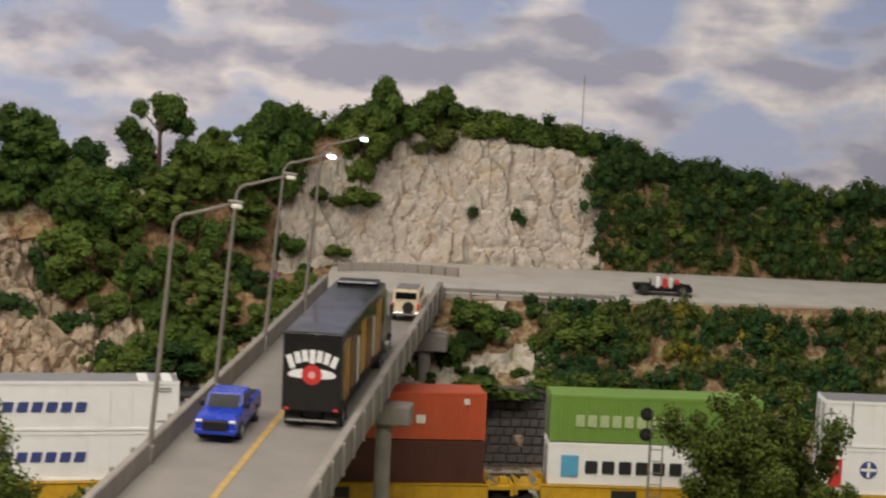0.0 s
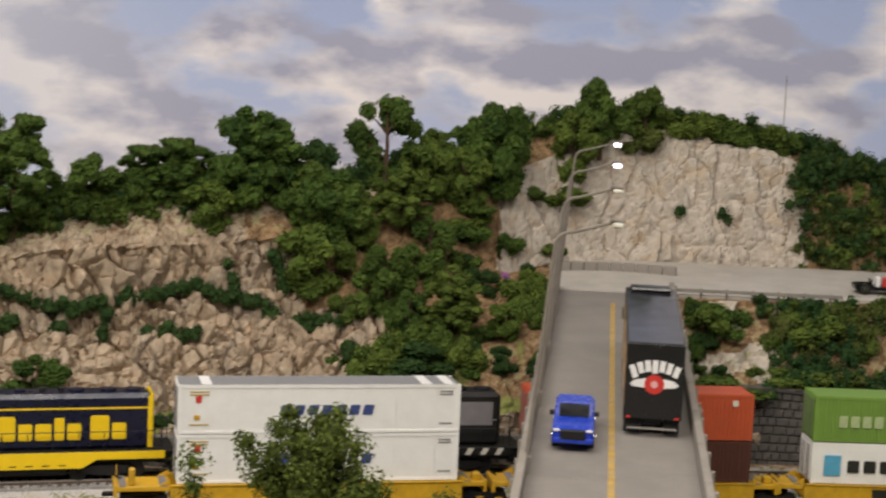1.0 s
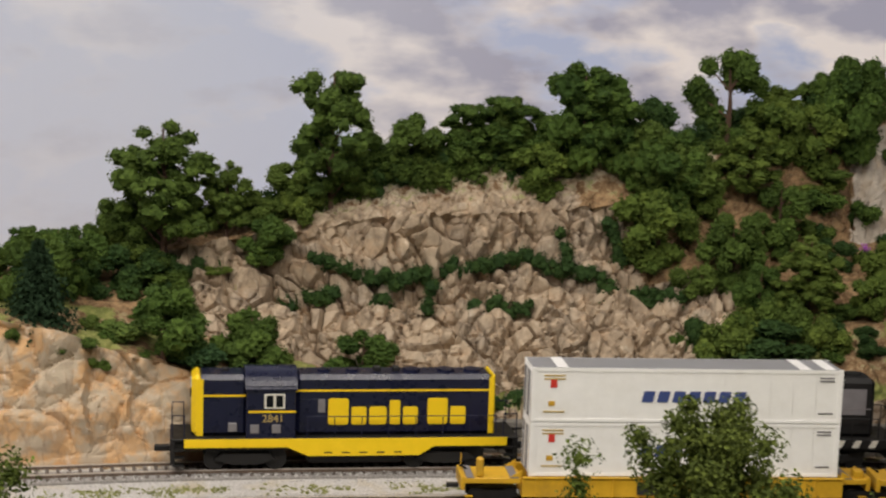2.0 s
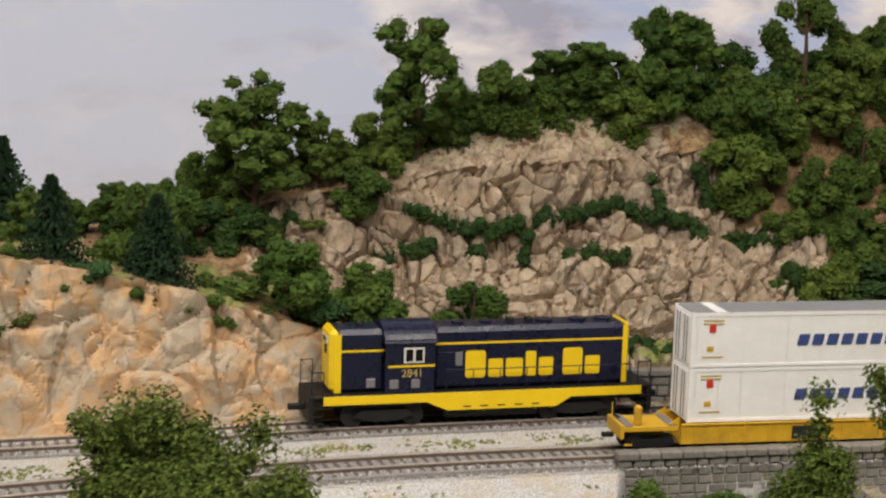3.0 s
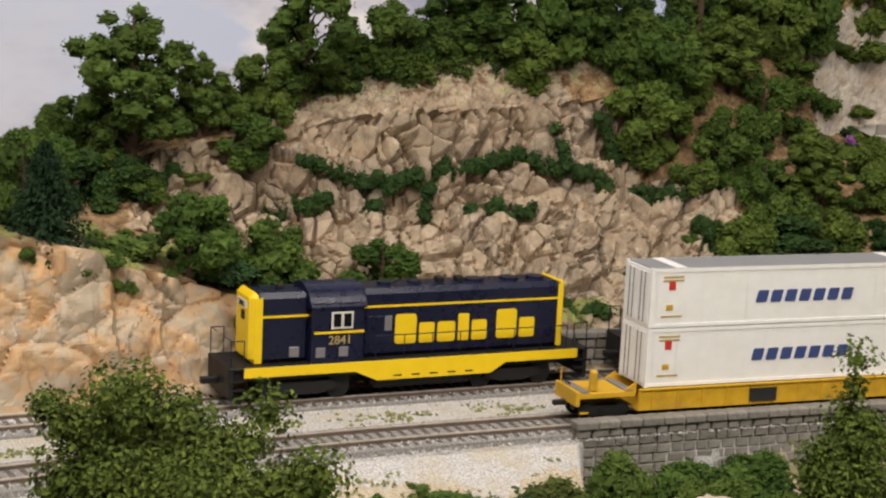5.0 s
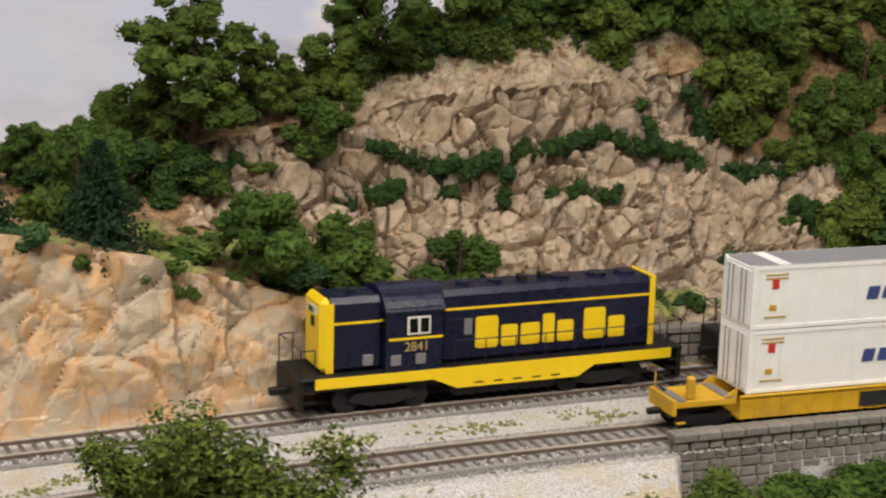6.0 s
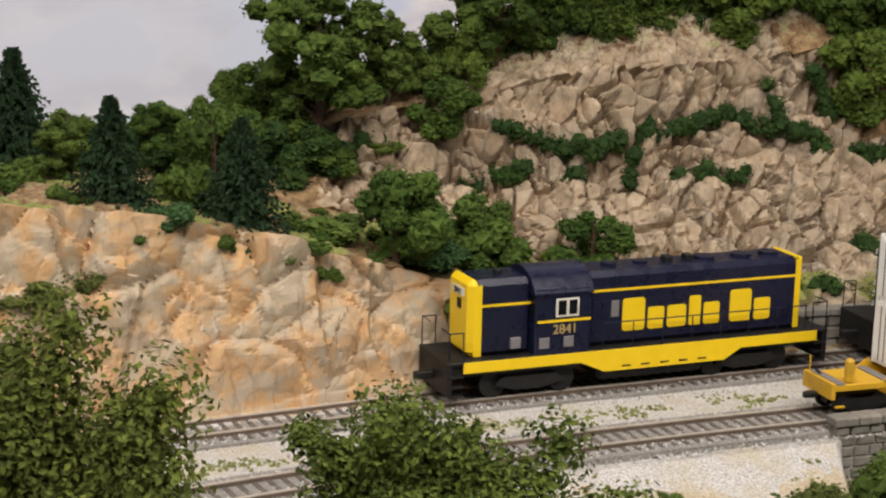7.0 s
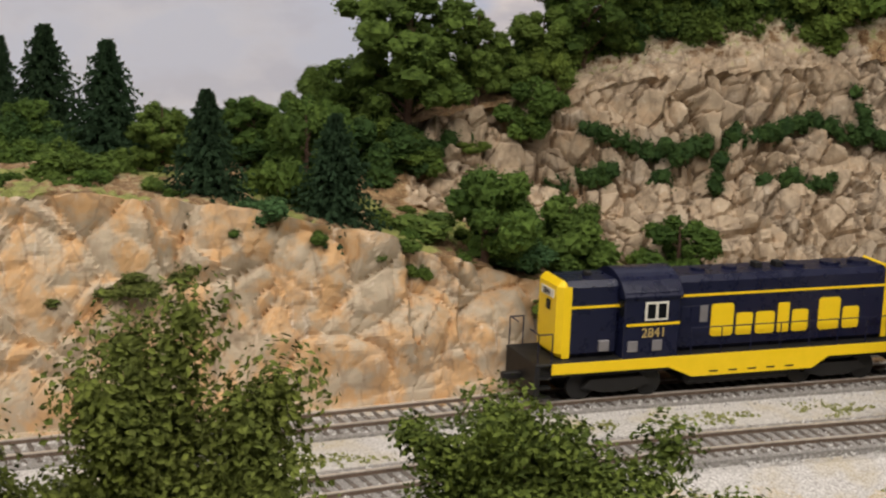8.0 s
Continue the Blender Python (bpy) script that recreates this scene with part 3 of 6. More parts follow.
def build_arch():
    # arched culvert opening in the front wall, with a ring of wedge stones; no hole is cut
    t = thing("culvert_arch", "stone culvert arch in the foot of the parapet wall, a black disc for its shaded opening", "arch")
    x0, z0, r = 0.222, -0.046, 0.021
    y = front_wall_line(x0) - 0.0035
    # flat black disc before the wall stands in for the shade inside the culvert
    bm = bmesh.new()
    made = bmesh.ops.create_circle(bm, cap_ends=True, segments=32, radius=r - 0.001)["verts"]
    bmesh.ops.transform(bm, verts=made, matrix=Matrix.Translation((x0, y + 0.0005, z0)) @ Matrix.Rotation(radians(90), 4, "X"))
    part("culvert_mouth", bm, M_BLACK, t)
    for k in range(13):
        a = radians(180 * (k + 0.5) / 13)
        b = box(-0.0024, 0.0024, -0.002, 0.002, r - 0.001, r + 0.005, bevel=0.0004)
        o = part("wedge_stone", b, M_STONE, t)
        o.matrix_basis = Matrix.Translation((x0, y, z0)) @ Matrix.Rotation(radians(90) - a, 4, "Y")


build_arch()


# ---- road and bridge ----
def build_road():
    bm = bmesh.new()
    rows = []
    for i in range(60):
        x = 0.385 + 0.8 * i / 59
        f = 0.178 + 0.035 * min(1, max(0, (x - 0.55) / 0.25))
        rows.append([bm.verts.new((x, y, z)) for y, z in ((f, 0.114), (f, 0.1235), (0.25, 0.1275), (0.327, 0.1315), (0.327, 0.12))])
    for a, b in zip(rows, rows[1:]):
        for k in range(4):
            bm.faces.new((a[k], b[k], b[k + 1], a[k + 1]))
    bmesh.ops.recalc_face_normals(bm, faces=bm.faces)
    tagged(part("road", bm, M_ROADPALE), "pale grey hillside road with a gravel verge", "road", kind="structure")


M_ROADPALE = paint("pale_road", (0.46, 0.43, 0.385), 0.9, vary=0.12, scale=50, bump=0.3, dirt=(0.36, 0.32, 0.27), dirt_amount=0.5)
build_road()

BRIDGE = pose(0.384, -0.475, 0.0985, 2.1, 0, -4.5)
WIDE, LONG = 0.0495, 0.655


def build_bridge():
    t = thing("road_bridge", "weathered concrete model road bridge with low parapets", "bridge", m=BRIDGE)
    deck = part("deck", box(-WIDE, WIDE, 0, LONG, -0.007, 0, bevel=0.0005), M_ROAD, t, "worn grey road deck with dark tyre tracks")
    part("centre_line", box(-0.0026, 0.0010, 0.002, LONG - 0.05, -0.0005, 0.0003), M_YELLOWLINE, deck, "worn yellow centre line")
    for s in (-1, 1):
        x0, x1 = sorted((s * WIDE, s * (WIDE - 0.0045)))
        n = 9
        for k in range(n):
            a, b = LONG * k / n, LONG * (k + 1) / n
            part("parapet", box(x0, x1, a + 0.0006, b - 0.0006, 0, 0.0115, bevel=0.0006), M_CONCRETE, t, "chipped concrete parapet panel")
        for k in range(n * 2):
            y = LONG * (k + 0.5) / (n * 2)
            o0, o1 = sorted((s * WIDE, s * (WIDE + 0.0016)))
            part("buttress", box(o0, o1, y - 0.0014, y + 0.0014, -0.006, 0.0118, bevel=0.0003), M_CONCRETE, t)
        g0, g1 = sorted((s * 0.034, s * 0.037))
        part("girder", box(g0, g1, 0.002, LONG, -0.021, -0.007), M_BLACK, t, "dark steel girder")
    for s in (-0.017, 0.0, 0.017):
        part("girder", box(s - 0.001, s + 0.001, 0.002, LONG, -0.021, -0.007), M_BLACK, t, "dark steel girder")
    part("end_beam", box(-WIDE, WIDE, -0.003, 0.0, -0.018, -0.003, bevel=0.0005), M_CONCRETE, t)
    return t


build_bridge()


def bridge_pier(y, foot):
    c = BRIDGE @ Vector((0, y, -0.021))
    t = thing("bridge_pier", "round concrete columns under a square cross beam", "pier", "bridge piers", pose(c.x, c.y, 0, 0, 0, -4.5))
    part("cross_beam", box(-0.052, 0.060, -0.009, 0.009, c.z - 0.0135, c.z, bevel=0.0012), M_CONCRETE, t)
    for x in (-0.022, 0.042):
        part("column", rod((x, 0, foot), (x, 0, c.z - 0.013), 0.0052, 0.0052, 20), M_CONCRETE, t, smooth=False)


bridge_pier(0.358, -0.045)
bridge_pier(0.60, 0.05)


def street_lamp(y, lit):
    p = BRIDGE @ Vector((-WIDE + 0.0035, y, 0.0))
    t = thing("street_lamp", "tall grey curved-arm street lamp on the bridge parapet" + (", lit" if lit else ""), "lamp", "bridge street lamps", pose(p.x, p.y, p.z, 0, 4.5, -4.5))
    part("footing", box(-0.0022, 0.0022, -0.0022, 0.0022, -0.004, 0.010, bevel=0.0004), M_CONCRETE, t)
    part("pole", rod((0, 0, 0.009), (0, 0, 0.122), 0.0014, 0.0009, 8), M_LAMPPOST, t)
    bm = bmesh.new()
    last = Vector((0, 0, 0.121))
    for k in range(1, 7):
        a = radians(15 * k)
        q = Vector((0.008 * (1 - math.cos(a)), 0, 0.121 + 0.008 * math.sin(a)))
        add_rod(bm, last, q, 0.0009, sides=6)
        last = q
    add_rod(bm, last, (0.030, 0, 0.1375), 0.0009, 0.0007, 6)
    part("arm", bm, M_LAMPPOST, t)
    head = part("lamp_head", box(0.026, 0.034, -0.0013, 0.0013, 0.1368, 0.1388, bevel=0.0005), M_LAMPPOST, t)
    part("bulb", box(0.028, 0.0335, -0.0016, 0.0012, 0.1345, 0.1370, bevel=0.0006), M_LAMPGLOW if lit else M_PALEMARK, head, "glowing white bulb" if lit else "small pale bulb")


for y, lit in ((0.105, False), (0.25, False), (0.395, True), (0.545, True)):
    street_lamp(y, lit)


def guard_rail(x0, x1, y, z, name="guard_rail"):
    t = thing(name, "grey roadside guard rail on short posts", "guard rail")
    part("beam", box(x0, x1, y - 0.0006, y + 0.0006, z + 0.0045, z + 0.0075, bevel=0.0003), M_CONCRETE, t)
    x = x0 + 0.004
    while x < x1:
        part("post", box(x - 0.0009, x + 0.0009, y + 0.0006, y + 0.0022, z - 0.002, z + 0.008), M_LAMPPOST, t)
        x += 0.0215


guard_rail(0.482, 0.625, 0.1745, 0.1215)


def build_barrier():
    t = thing("concrete_barrier", "curved grey concrete barrier at the bridge approach", "barrier")
    last = None
    for k in range(10):
        a = k / 9
        p = Vector((0.392 + 0.105 * a, 0.258 + 0.012 * math.sin(math.pi * a), 0.1255))
        if last is not None:
            d = p - last
            bm = box(0, d.length - 0.0008, -0.0016, 0.0016, -0.002, 0.0105, bevel=0.0005)
            o = part("barrier_block", bm, M_CONCRETE, t)
            o.matrix_basis = Matrix.Translation(last) @ Matrix.Rotation(math.atan2(d.y, d.x), 4, "Z")
        last = p


build_barrier()


# ---- road vehicles ----
def wheel(parent, x, y, z, r, w, rim=None):
    tyre = part("wheel", rod((x - w / 2, y, z), (x + w / 2, y, z), r, sides=18), M_RUBBER, parent)
    s = 1 if x > 0 else -1
    part("rim", rod((x + s * w * 0.5, y, z), (x + s * (w * 0.5 + 0.0003), y, z), r * 0.6, sides=14), rim or M_CHROME, tyre)
    return tyre


def side_shape(outline, width, bevel):
    # outline in y and z, spread along x
    bm = prism(outline, width, bevel)
    bmesh.ops.transform(bm, verts=bm.verts, matrix=Matrix.Rotation(radians(90), 4, "Z"))
    return bm


def pickup_truck(m):
    t = thing("pickup_truck", "bright blue crew-cab pickup truck on the bridge deck", "pickup truck", m=m)
    mm = 0.001
    body = [(-33, 5), (-33, 12), (-31, 14.2), (-17, 15.3), (-16, 15.5), (33, 15.5), (33, 5)]
    b = part("body", side_shape([(y * mm, z * mm) for y, z in body], 0.0225, 0.0009), M_BLUECAR, t)
    cab = [(-17, 15), (-9, 22), (9, 22.4), (13, 15)]
    c = part("cab", side_shape([(y * mm, z * mm) for y, z in cab], 0.0195, 0.0008), M_BLUECAR, t)
    ws = box(-0.0085, 0.0085, -0.0001, 0.0001, 0, 0.0088)
    o = part("windscreen", ws, M_GLASS, c)
    o.matrix_basis = Matrix.Translation((0, -0.0164, 0.0157)) @ Matrix.Rotation(radians(-48.5), 4, "X")
    for s in (-1, 1):
        part("side_window", box(*sorted((s * 0.0098, s * 0.0099)), -0.009, -0.0005, 0.0165, 0.0208), M_GLASS, c)
        part("side_window", box(*sorted((s * 0.0098, s * 0.0099)), 0.0005, 0.0088, 0.0165, 0.0208), M_GLASS, c)
        part("headlight", box(*sorted((s * 0.0072, s * 0.0108)), -0.0336, -0.0325, 0.0112, 0.0128, bevel=0.0004), M_WHITE, b, "clear headlight")
        part("fog_light", box(*sorted((s * 0.0075, s * 0.0095)), -0.0342, -0.0335, 0.0063, 0.0074), M_WHITE, b)
        part("mirror", box(*sorted((s * 0.0112, s * 0.0138)), -0.0125, -0.0108, 0.0150, 0.0180, bevel=0.0005), M_BLACK, t)
        for y in (-0.0205, 0.0205):
            wheel(t, s * 0.0100, y, 0.0049, 0.0049, 0.0034)
    part("grille", box(-0.0068, 0.0068, -0.0353, -0.0325, 0.0072, 0.0126, bevel=0.0004), M_BLACK, b, "black grille")
    part("bumper", box(-0.0112, 0.0112, -0.0350, -0.0325, 0.0050, 0.0080, bevel=0.0006), M_BLUECAR, b)
    part("bed_floor", box(-0.0092, 0.0092, 0.0145, 0.0315, 0.0150, 0.0157), M_BLACK, b, "dark truck bed")
    return t


pickup_truck(BRIDGE @ pose(-0.0225, 0.185, 0.0002))


def lorry(m):
    t = thing("semi_trailer_truck", "glossy black semi truck with a decorated box trailer", "truck", m=m)
    w, l = 0.0165, 0.180
    tr = part("trailer", box(-w, w, 0, l, 0.0105, 0.0545, bevel=0.0006), M_BLACKSHINE, t, "glossy black box trailer")
    part("roof_panel", box(-w + 0.0008, w - 0.0008, 0.001, l - 0.001, 0.0543, 0.0550, bevel=0.0002), M_TRAILERROOF, tr, "satin grey-black roof")
    part("roof_fairing", box(-w + 0.003, w - 0.003, l - 0.018, l - 0.003, 0.0550, 0.0575, bevel=0.001), M_BLACKSHINE, tr)
    # rear emblem: an arch of plain white blocks over a red round seal and a pale ribbon
    for k in range(7):
        a = (k - 3) / 3
        o = part("emblem_block", box(-0.0016, 0.0016, -0.0003, 0, -0.0032 - (0.0012 if k in (0, 3) else 0), 0.0032), M_WHITE, tr)
        o.matrix_basis = Matrix.Translation((a * 0.0122, 0, 0.0420 - 0.0032 * a * a)) @ Matrix.Rotation(a * 0.35, 4, "Y")
    part("seal", rod((0, -0.0006, 0.0312), (0, 0, 0.0312), 0.0056, sides=18), M_REDMARK, tr, "round red seal")
    part("seal_centre", rod((0, -0.0009, 0.0312), (0, 0, 0.0312), 0.0021, sides=14), M_SEALPINK, tr)
    for s in (-1, 1):
        b = prism([(s * 0.004, 0.0290), (s * 0.012, 0.0297), (s * 0.0138, 0.0312), (s * 0.011, 0.0335), (s * 0.005, 0.0345)][::s], 0.0004)
        part("ribbon", b, M_WHITE, tr, "pale ribbon").matrix_basis = Matrix.Translation((0, -0.0002, 0))
    for k, (y0, y1, mt) in enumerate(((0.010, 0.028, M_AMBER), (0.034, 0.052, M_BROWNART), (0.058, 0.066, M_PALEMARK), (0.072, 0.094, M_AMBER), (0.100, 0.118, M_BROWNART), (0.124, 0.132, M_PALEMARK), (0.138, 0.160, M_AMBER))):
        for s in (-1, 1):
            part("side_panel", box(*sorted((s * w, s * (w + 0.0002))), y0, y1, 0.0150 + 0.002 * (k % 2), 0.0480 - 0.003 * (k % 3), bevel=0.0), mt, tr, "amber and brown side artwork")
    part("underride_bar", box(-0.014, 0.014, 0.001, 0.002, 0.0045, 0.0058), M_CHROME, t)
    for s in (-1, 1):
        part("mud_flap", box(*sorted((s * 0.0065, s * 0.0155)), 0.004, 0.0046, 0.0020, 0.0105), M_RUBBER, t)
        part("tail_light", box(*sorted((s * 0.0125, s * 0.0150)), -0.0004, 0, 0.0112, 0.0124), M_REDMARK, tr)
        part("landing_leg", rod((s * 0.009, l - 0.045, 0.001), (s * 0.009, l - 0.045, 0.0105), 0.0008), M_GREYPANEL, t)
        for y in (0.014, 0.028, l - 0.010, l + 0.004):
            wheel(t, s * 0.0128, y, 0.0058, 0.0058, 0.0062)
        wheel(t, s * 0.0128, l + 0.052, 0.0058, 0.0058, 0.0036)
    part("chassis", box(-0.005, 0.005, 0.005, l + 0.055, 0.0065, 0.0100), M_BLACK, t)
    cab = [(l + 0.014, 0.008), (l + 0.014, 0.040), (l + 0.024, 0.043), (l + 0.034, 0.036), (l + 0.036, 0.026), (l + 0.062, 0.022), (l + 0.063, 0.008)]
    c = part("cab", side_shape(cab, 0.027, 0.001), M_BLACKSHINE, t)
    for s in (-1, 1):
        part("exhaust_stack", rod((s * 0.0148, l + 0.013, 0.008), (s * 0.0148, l + 0.013, 0.048), 0.0011), M_CHROME, t)
        part("fuel_tank", rod((s * 0.0125, l + 0.018, 0.0062), (s * 0.0125, l + 0.038, 0.0062), 0.0036, sides=14), M_CHROME, t)
        part("mirror", box(*sorted((s * 0.0150, s * 0.0175)), l + 0.036, l + 0.0375, 0.026, 0.034), M_CHROME, t)
        part("door_window", box(*sorted((s * 0.0135, s * 0.0137)), l + 0.026, l + 0.035, 0.027, 0.034), M_GLASS, c)


M_AMBER = paint("amber_artwork", (0.55, 0.28, 0.04), 0.35, vary=0.5, scale=90)
M_BROWNART = paint("brown_artwork", (0.24, 0.09, 0.03), 0.35, vary=0.6, scale=90)
M_SEALPINK = paint("seal_pink", (0.75, 0.4, 0.4), 0.5)
M_TRAILERROOF = paint("trailer_roof", (0.022, 0.022, 0.025), 0.14, vary=0.15, scale=60)
lorry(BRIDGE @ pose(0.0215, 0.193, 0.0002))


def estate_car(m):
    t = thing("estate_car", "cream off-road estate car with dark windows", "car", m=m)
    b = part("body", side_shape([(-0.026, 0.005), (-0.026, 0.0155), (0.012, 0.0155), (0.026, 0.0145), (0.027, 0.005)], 0.0215, 0.001), M_CREAM, t)
    c = part("cabin", side_shape([(-0.0255, 0.015), (-0.0245, 0.0238), (0.006, 0.0242), (0.012, 0.0155)], 0.0195, 0.001), M_CREAM, t)
    part("rear_window", box(-0.0078, 0.0078, -0.0256, -0.0250, 0.0172, 0.0222), M_GLASS, c)
    for s in (-1, 1):
        for y0, y1 in ((-0.0225, -0.0145), (-0.0130, -0.0055), (-0.0042, 0.0045)):
            part("side_window", box(*sorted((s * 0.0097, s * 0.0099)), y0, y1, 0.0170, 0.0222), M_GLASS, c)
        part("tail_light", box(*sorted((s * 0.0085, s * 0.0103)), -0.0264, -0.0258, 0.0095, 0.0145), M_REDMARK, b)
        for y in (-0.016, 0.017):
            wheel(t, s * 0.0095, y, 0.0047, 0.0047, 0.0034)
    part("bumper", box(-0.0108, 0.0108, -0.0278, -0.0255, 0.0052, 0.0074, bevel=0.0005), M_CHROME, b)
    part("spare_wheel", rod((0.002, -0.0282, 0.0112), (0.002, -0.026, 0.0112), 0.0042, sides=16), M_RUBBER, t)
    part("roof_rack", box(-0.008, 0.008, -0.02, 0.0, 0.0242, 0.0250), M_GREYPANEL, t)


estate_car(BRIDGE @ pose(0.0335, 0.555, 0.0002))


def open_car(m):
    t = thing("open_car", "small black open car with bright loads on the hillside road", "car", m=m)
    b = part("body", prism([(-0.024, 0.003), (-0.025, 0.008), (-0.010, 0.0085), (-0.009, 0.006), (0.008, 0.006), (0.009, 0.0095), (0.024, 0.008), (0.025, 0.003)], 0.017, 0.0008), M_BLACKSHINE, t)
    part("windscreen", box(-0.0105, -0.0100, -0.007, 0.007, 0.008, 0.0120), M_GLASS, b)
    for x, mt, h in ((-0.004, M_WHITE, 0.0145), (0.002, M_REDMARK, 0.0135), (0.007, M_PALEMARK, 0.0140), (0.012, M_REDMARK, 0.0125)):
        part("load", box(x - 0.0018, x + 0.0018, -0.004, 0.003, 0.005, h, bevel=0.0008), mt, t, "small bright load")
    for x in (-0.016, 0.016):
        for s in (-1, 1):
            tyre = part("wheel", rod((x, s * 0.0072, 0.0042), (x, s * 0.0092, 0.0042), 0.0042, sides=16), M_RUBBER, t)
            part("rim", rod((x, s * 0.0092, 0.0042), (x, s * 0.0095, 0.0042), 0.0024, sides=12), M_CHROME, tyre)


open_car(pose(0.668, 0.222, 0.1262))


# ---- rolling stock ----
def bar_shape(w, h, slant, deep):
    # a plain slanted bar with clipped corners
    c = min(w, h) * 0.09
    ring = [(c, 0), (w - c, 0), (w, c), (w, h - c), (w - c, h), (c, h), (0, h - c), (0, c)]
    bm = bmesh.new()
    back, front = ([bm.verts.new((x + z * slant, y, z)) for x, z in ring] for y in (0, -deep))
    bm.faces.new(front)
    for k in range(8):
        bm.faces.new((back[k], back[(k + 1) % 8], front[(k + 1) % 8], front[k]))
    bmesh.ops.recalc_face_normals(bm, faces=bm.faces)
    return bm


def letter_blocks(parent, material, x0, x1, z0, z1, y, widths, heights, label, slant=0.0):
    total = sum(widths)
    x = x0
    for w, h in zip(widths, heights):
        span = (x1 - x0) * w / total
        if h > 0:
            part("marking", bar_shape(span * 0.74, (z1 - z0) * h, slant, 0.00025), material, parent, label).matrix_basis = Matrix.Translation((x + span * 0.07, y, z0))
        x += span


def container(m, length, height, side, roof, kind, label, group="stacked containers"):
    # origin at the middle of the bottom, length along x
    t = thing("shipping_container", label, "container", group, m)
    w, l = 0.0152, length / 2
    body = part("body", box(-l, l, -w, w, 0, height - 0.0008, bevel=0.0004), side, t)
    part("roof", box(-l + 0.0006, l - 0.0006, -w + 0.0006, w - 0.0006, height - 0.0010, height, bevel=0.0003), roof, t)
    for s in (-1, 1):
        part("top_rail", box(-l, l, *sorted((s * w, s * (w + 0.0004))), height - 0.0024, height - 0.0002), side, body)
        part("bottom_rail", box(-l, l, *sorted((s * w, s * (w + 0.0004))), 0.0002, 0.0020), side, body)
        for e in (-1, 1):
            part("corner_post", box(*sorted((e * (l + 0.0003), e * (l - 0.0022))), *sorted((s * (w + 0.0005), s * (w - 0.0018))), 0.0, height - 0.0001), side, body)
        step = 0.0030 if kind == "corrugated" else 0.0145
        bm = bmesh.new()
        x = -l + 0.0040
        while x < l - 0.0040:
            rib = 0.0013 if kind == "corrugated" else 0.0002
            add_box(bm, x, x + rib, *sorted((s * w, s * (w + 0.0007 if kind == "corrugated" else s and s * (w + 0.00012)))), 0.0021, height - 0.0026)
            x += step
        tagged(part("side_ribs", bm, side, body), kind="stuff")
    for e in (-1, 1):
        for s in (-1, 1):
            door = part("door", box(*sorted((e * l, e * (l + 0.0006))), *sorted((s * 0.0004, s * 0.0130)), 0.0022, height - 0.0028, bevel=0.0001), side, body)
            for q in (0.0045, 0.0090):
                part("lock_rod", rod((e * (l + 0.0009), s * q, 0.0024), (e * (l + 0.0009), s * q, height - 0.0030), 0.0003, sides=6), M_GREYPANEL, door)
    return t


def car_pose(x, line, up=0.0):
    slope = math.atan2(track_z(x + 0.05) - track_z(x - 0.05), 0.1)
    yaw = math.atan2(line(x + 0.06) - line(x - 0.06), 0.12)
    return Matrix.Translation((x, line(x), track_z(x) + up)) @ Matrix.Rotation(yaw, 4, "Z") @ Matrix.Rotation(-slope, 4, "Y")


def bogie(parent, x, name="bogie", wheels=(-0.0105, 0.0105), r=0.0052):
    b = part(name, box(x - 0.016, x + 0.016, -0.003, 0.003, 0.005, 0.0085), M_BLACK, parent)
    for s in (-1, 1):
        part("side_frame", prism([(x - 0.016, 0.0055), (x - 0.012, 0.0090), (x + 0.012, 0.0090), (x + 0.016, 0.0055), (x + 0.006, 0.0030), (x - 0.006, 0.0030)], 0.0022, 0.0003), M_BLACK, b).matrix_basis = Matrix.Translation((0, s * 0.0108, 0))
        for d in wheels:
            part("wheel", rod((x + d, s * 0.0070, r), (x + d, s * 0.0092, r), r, sides=18), M_BLACK, b)
    return b


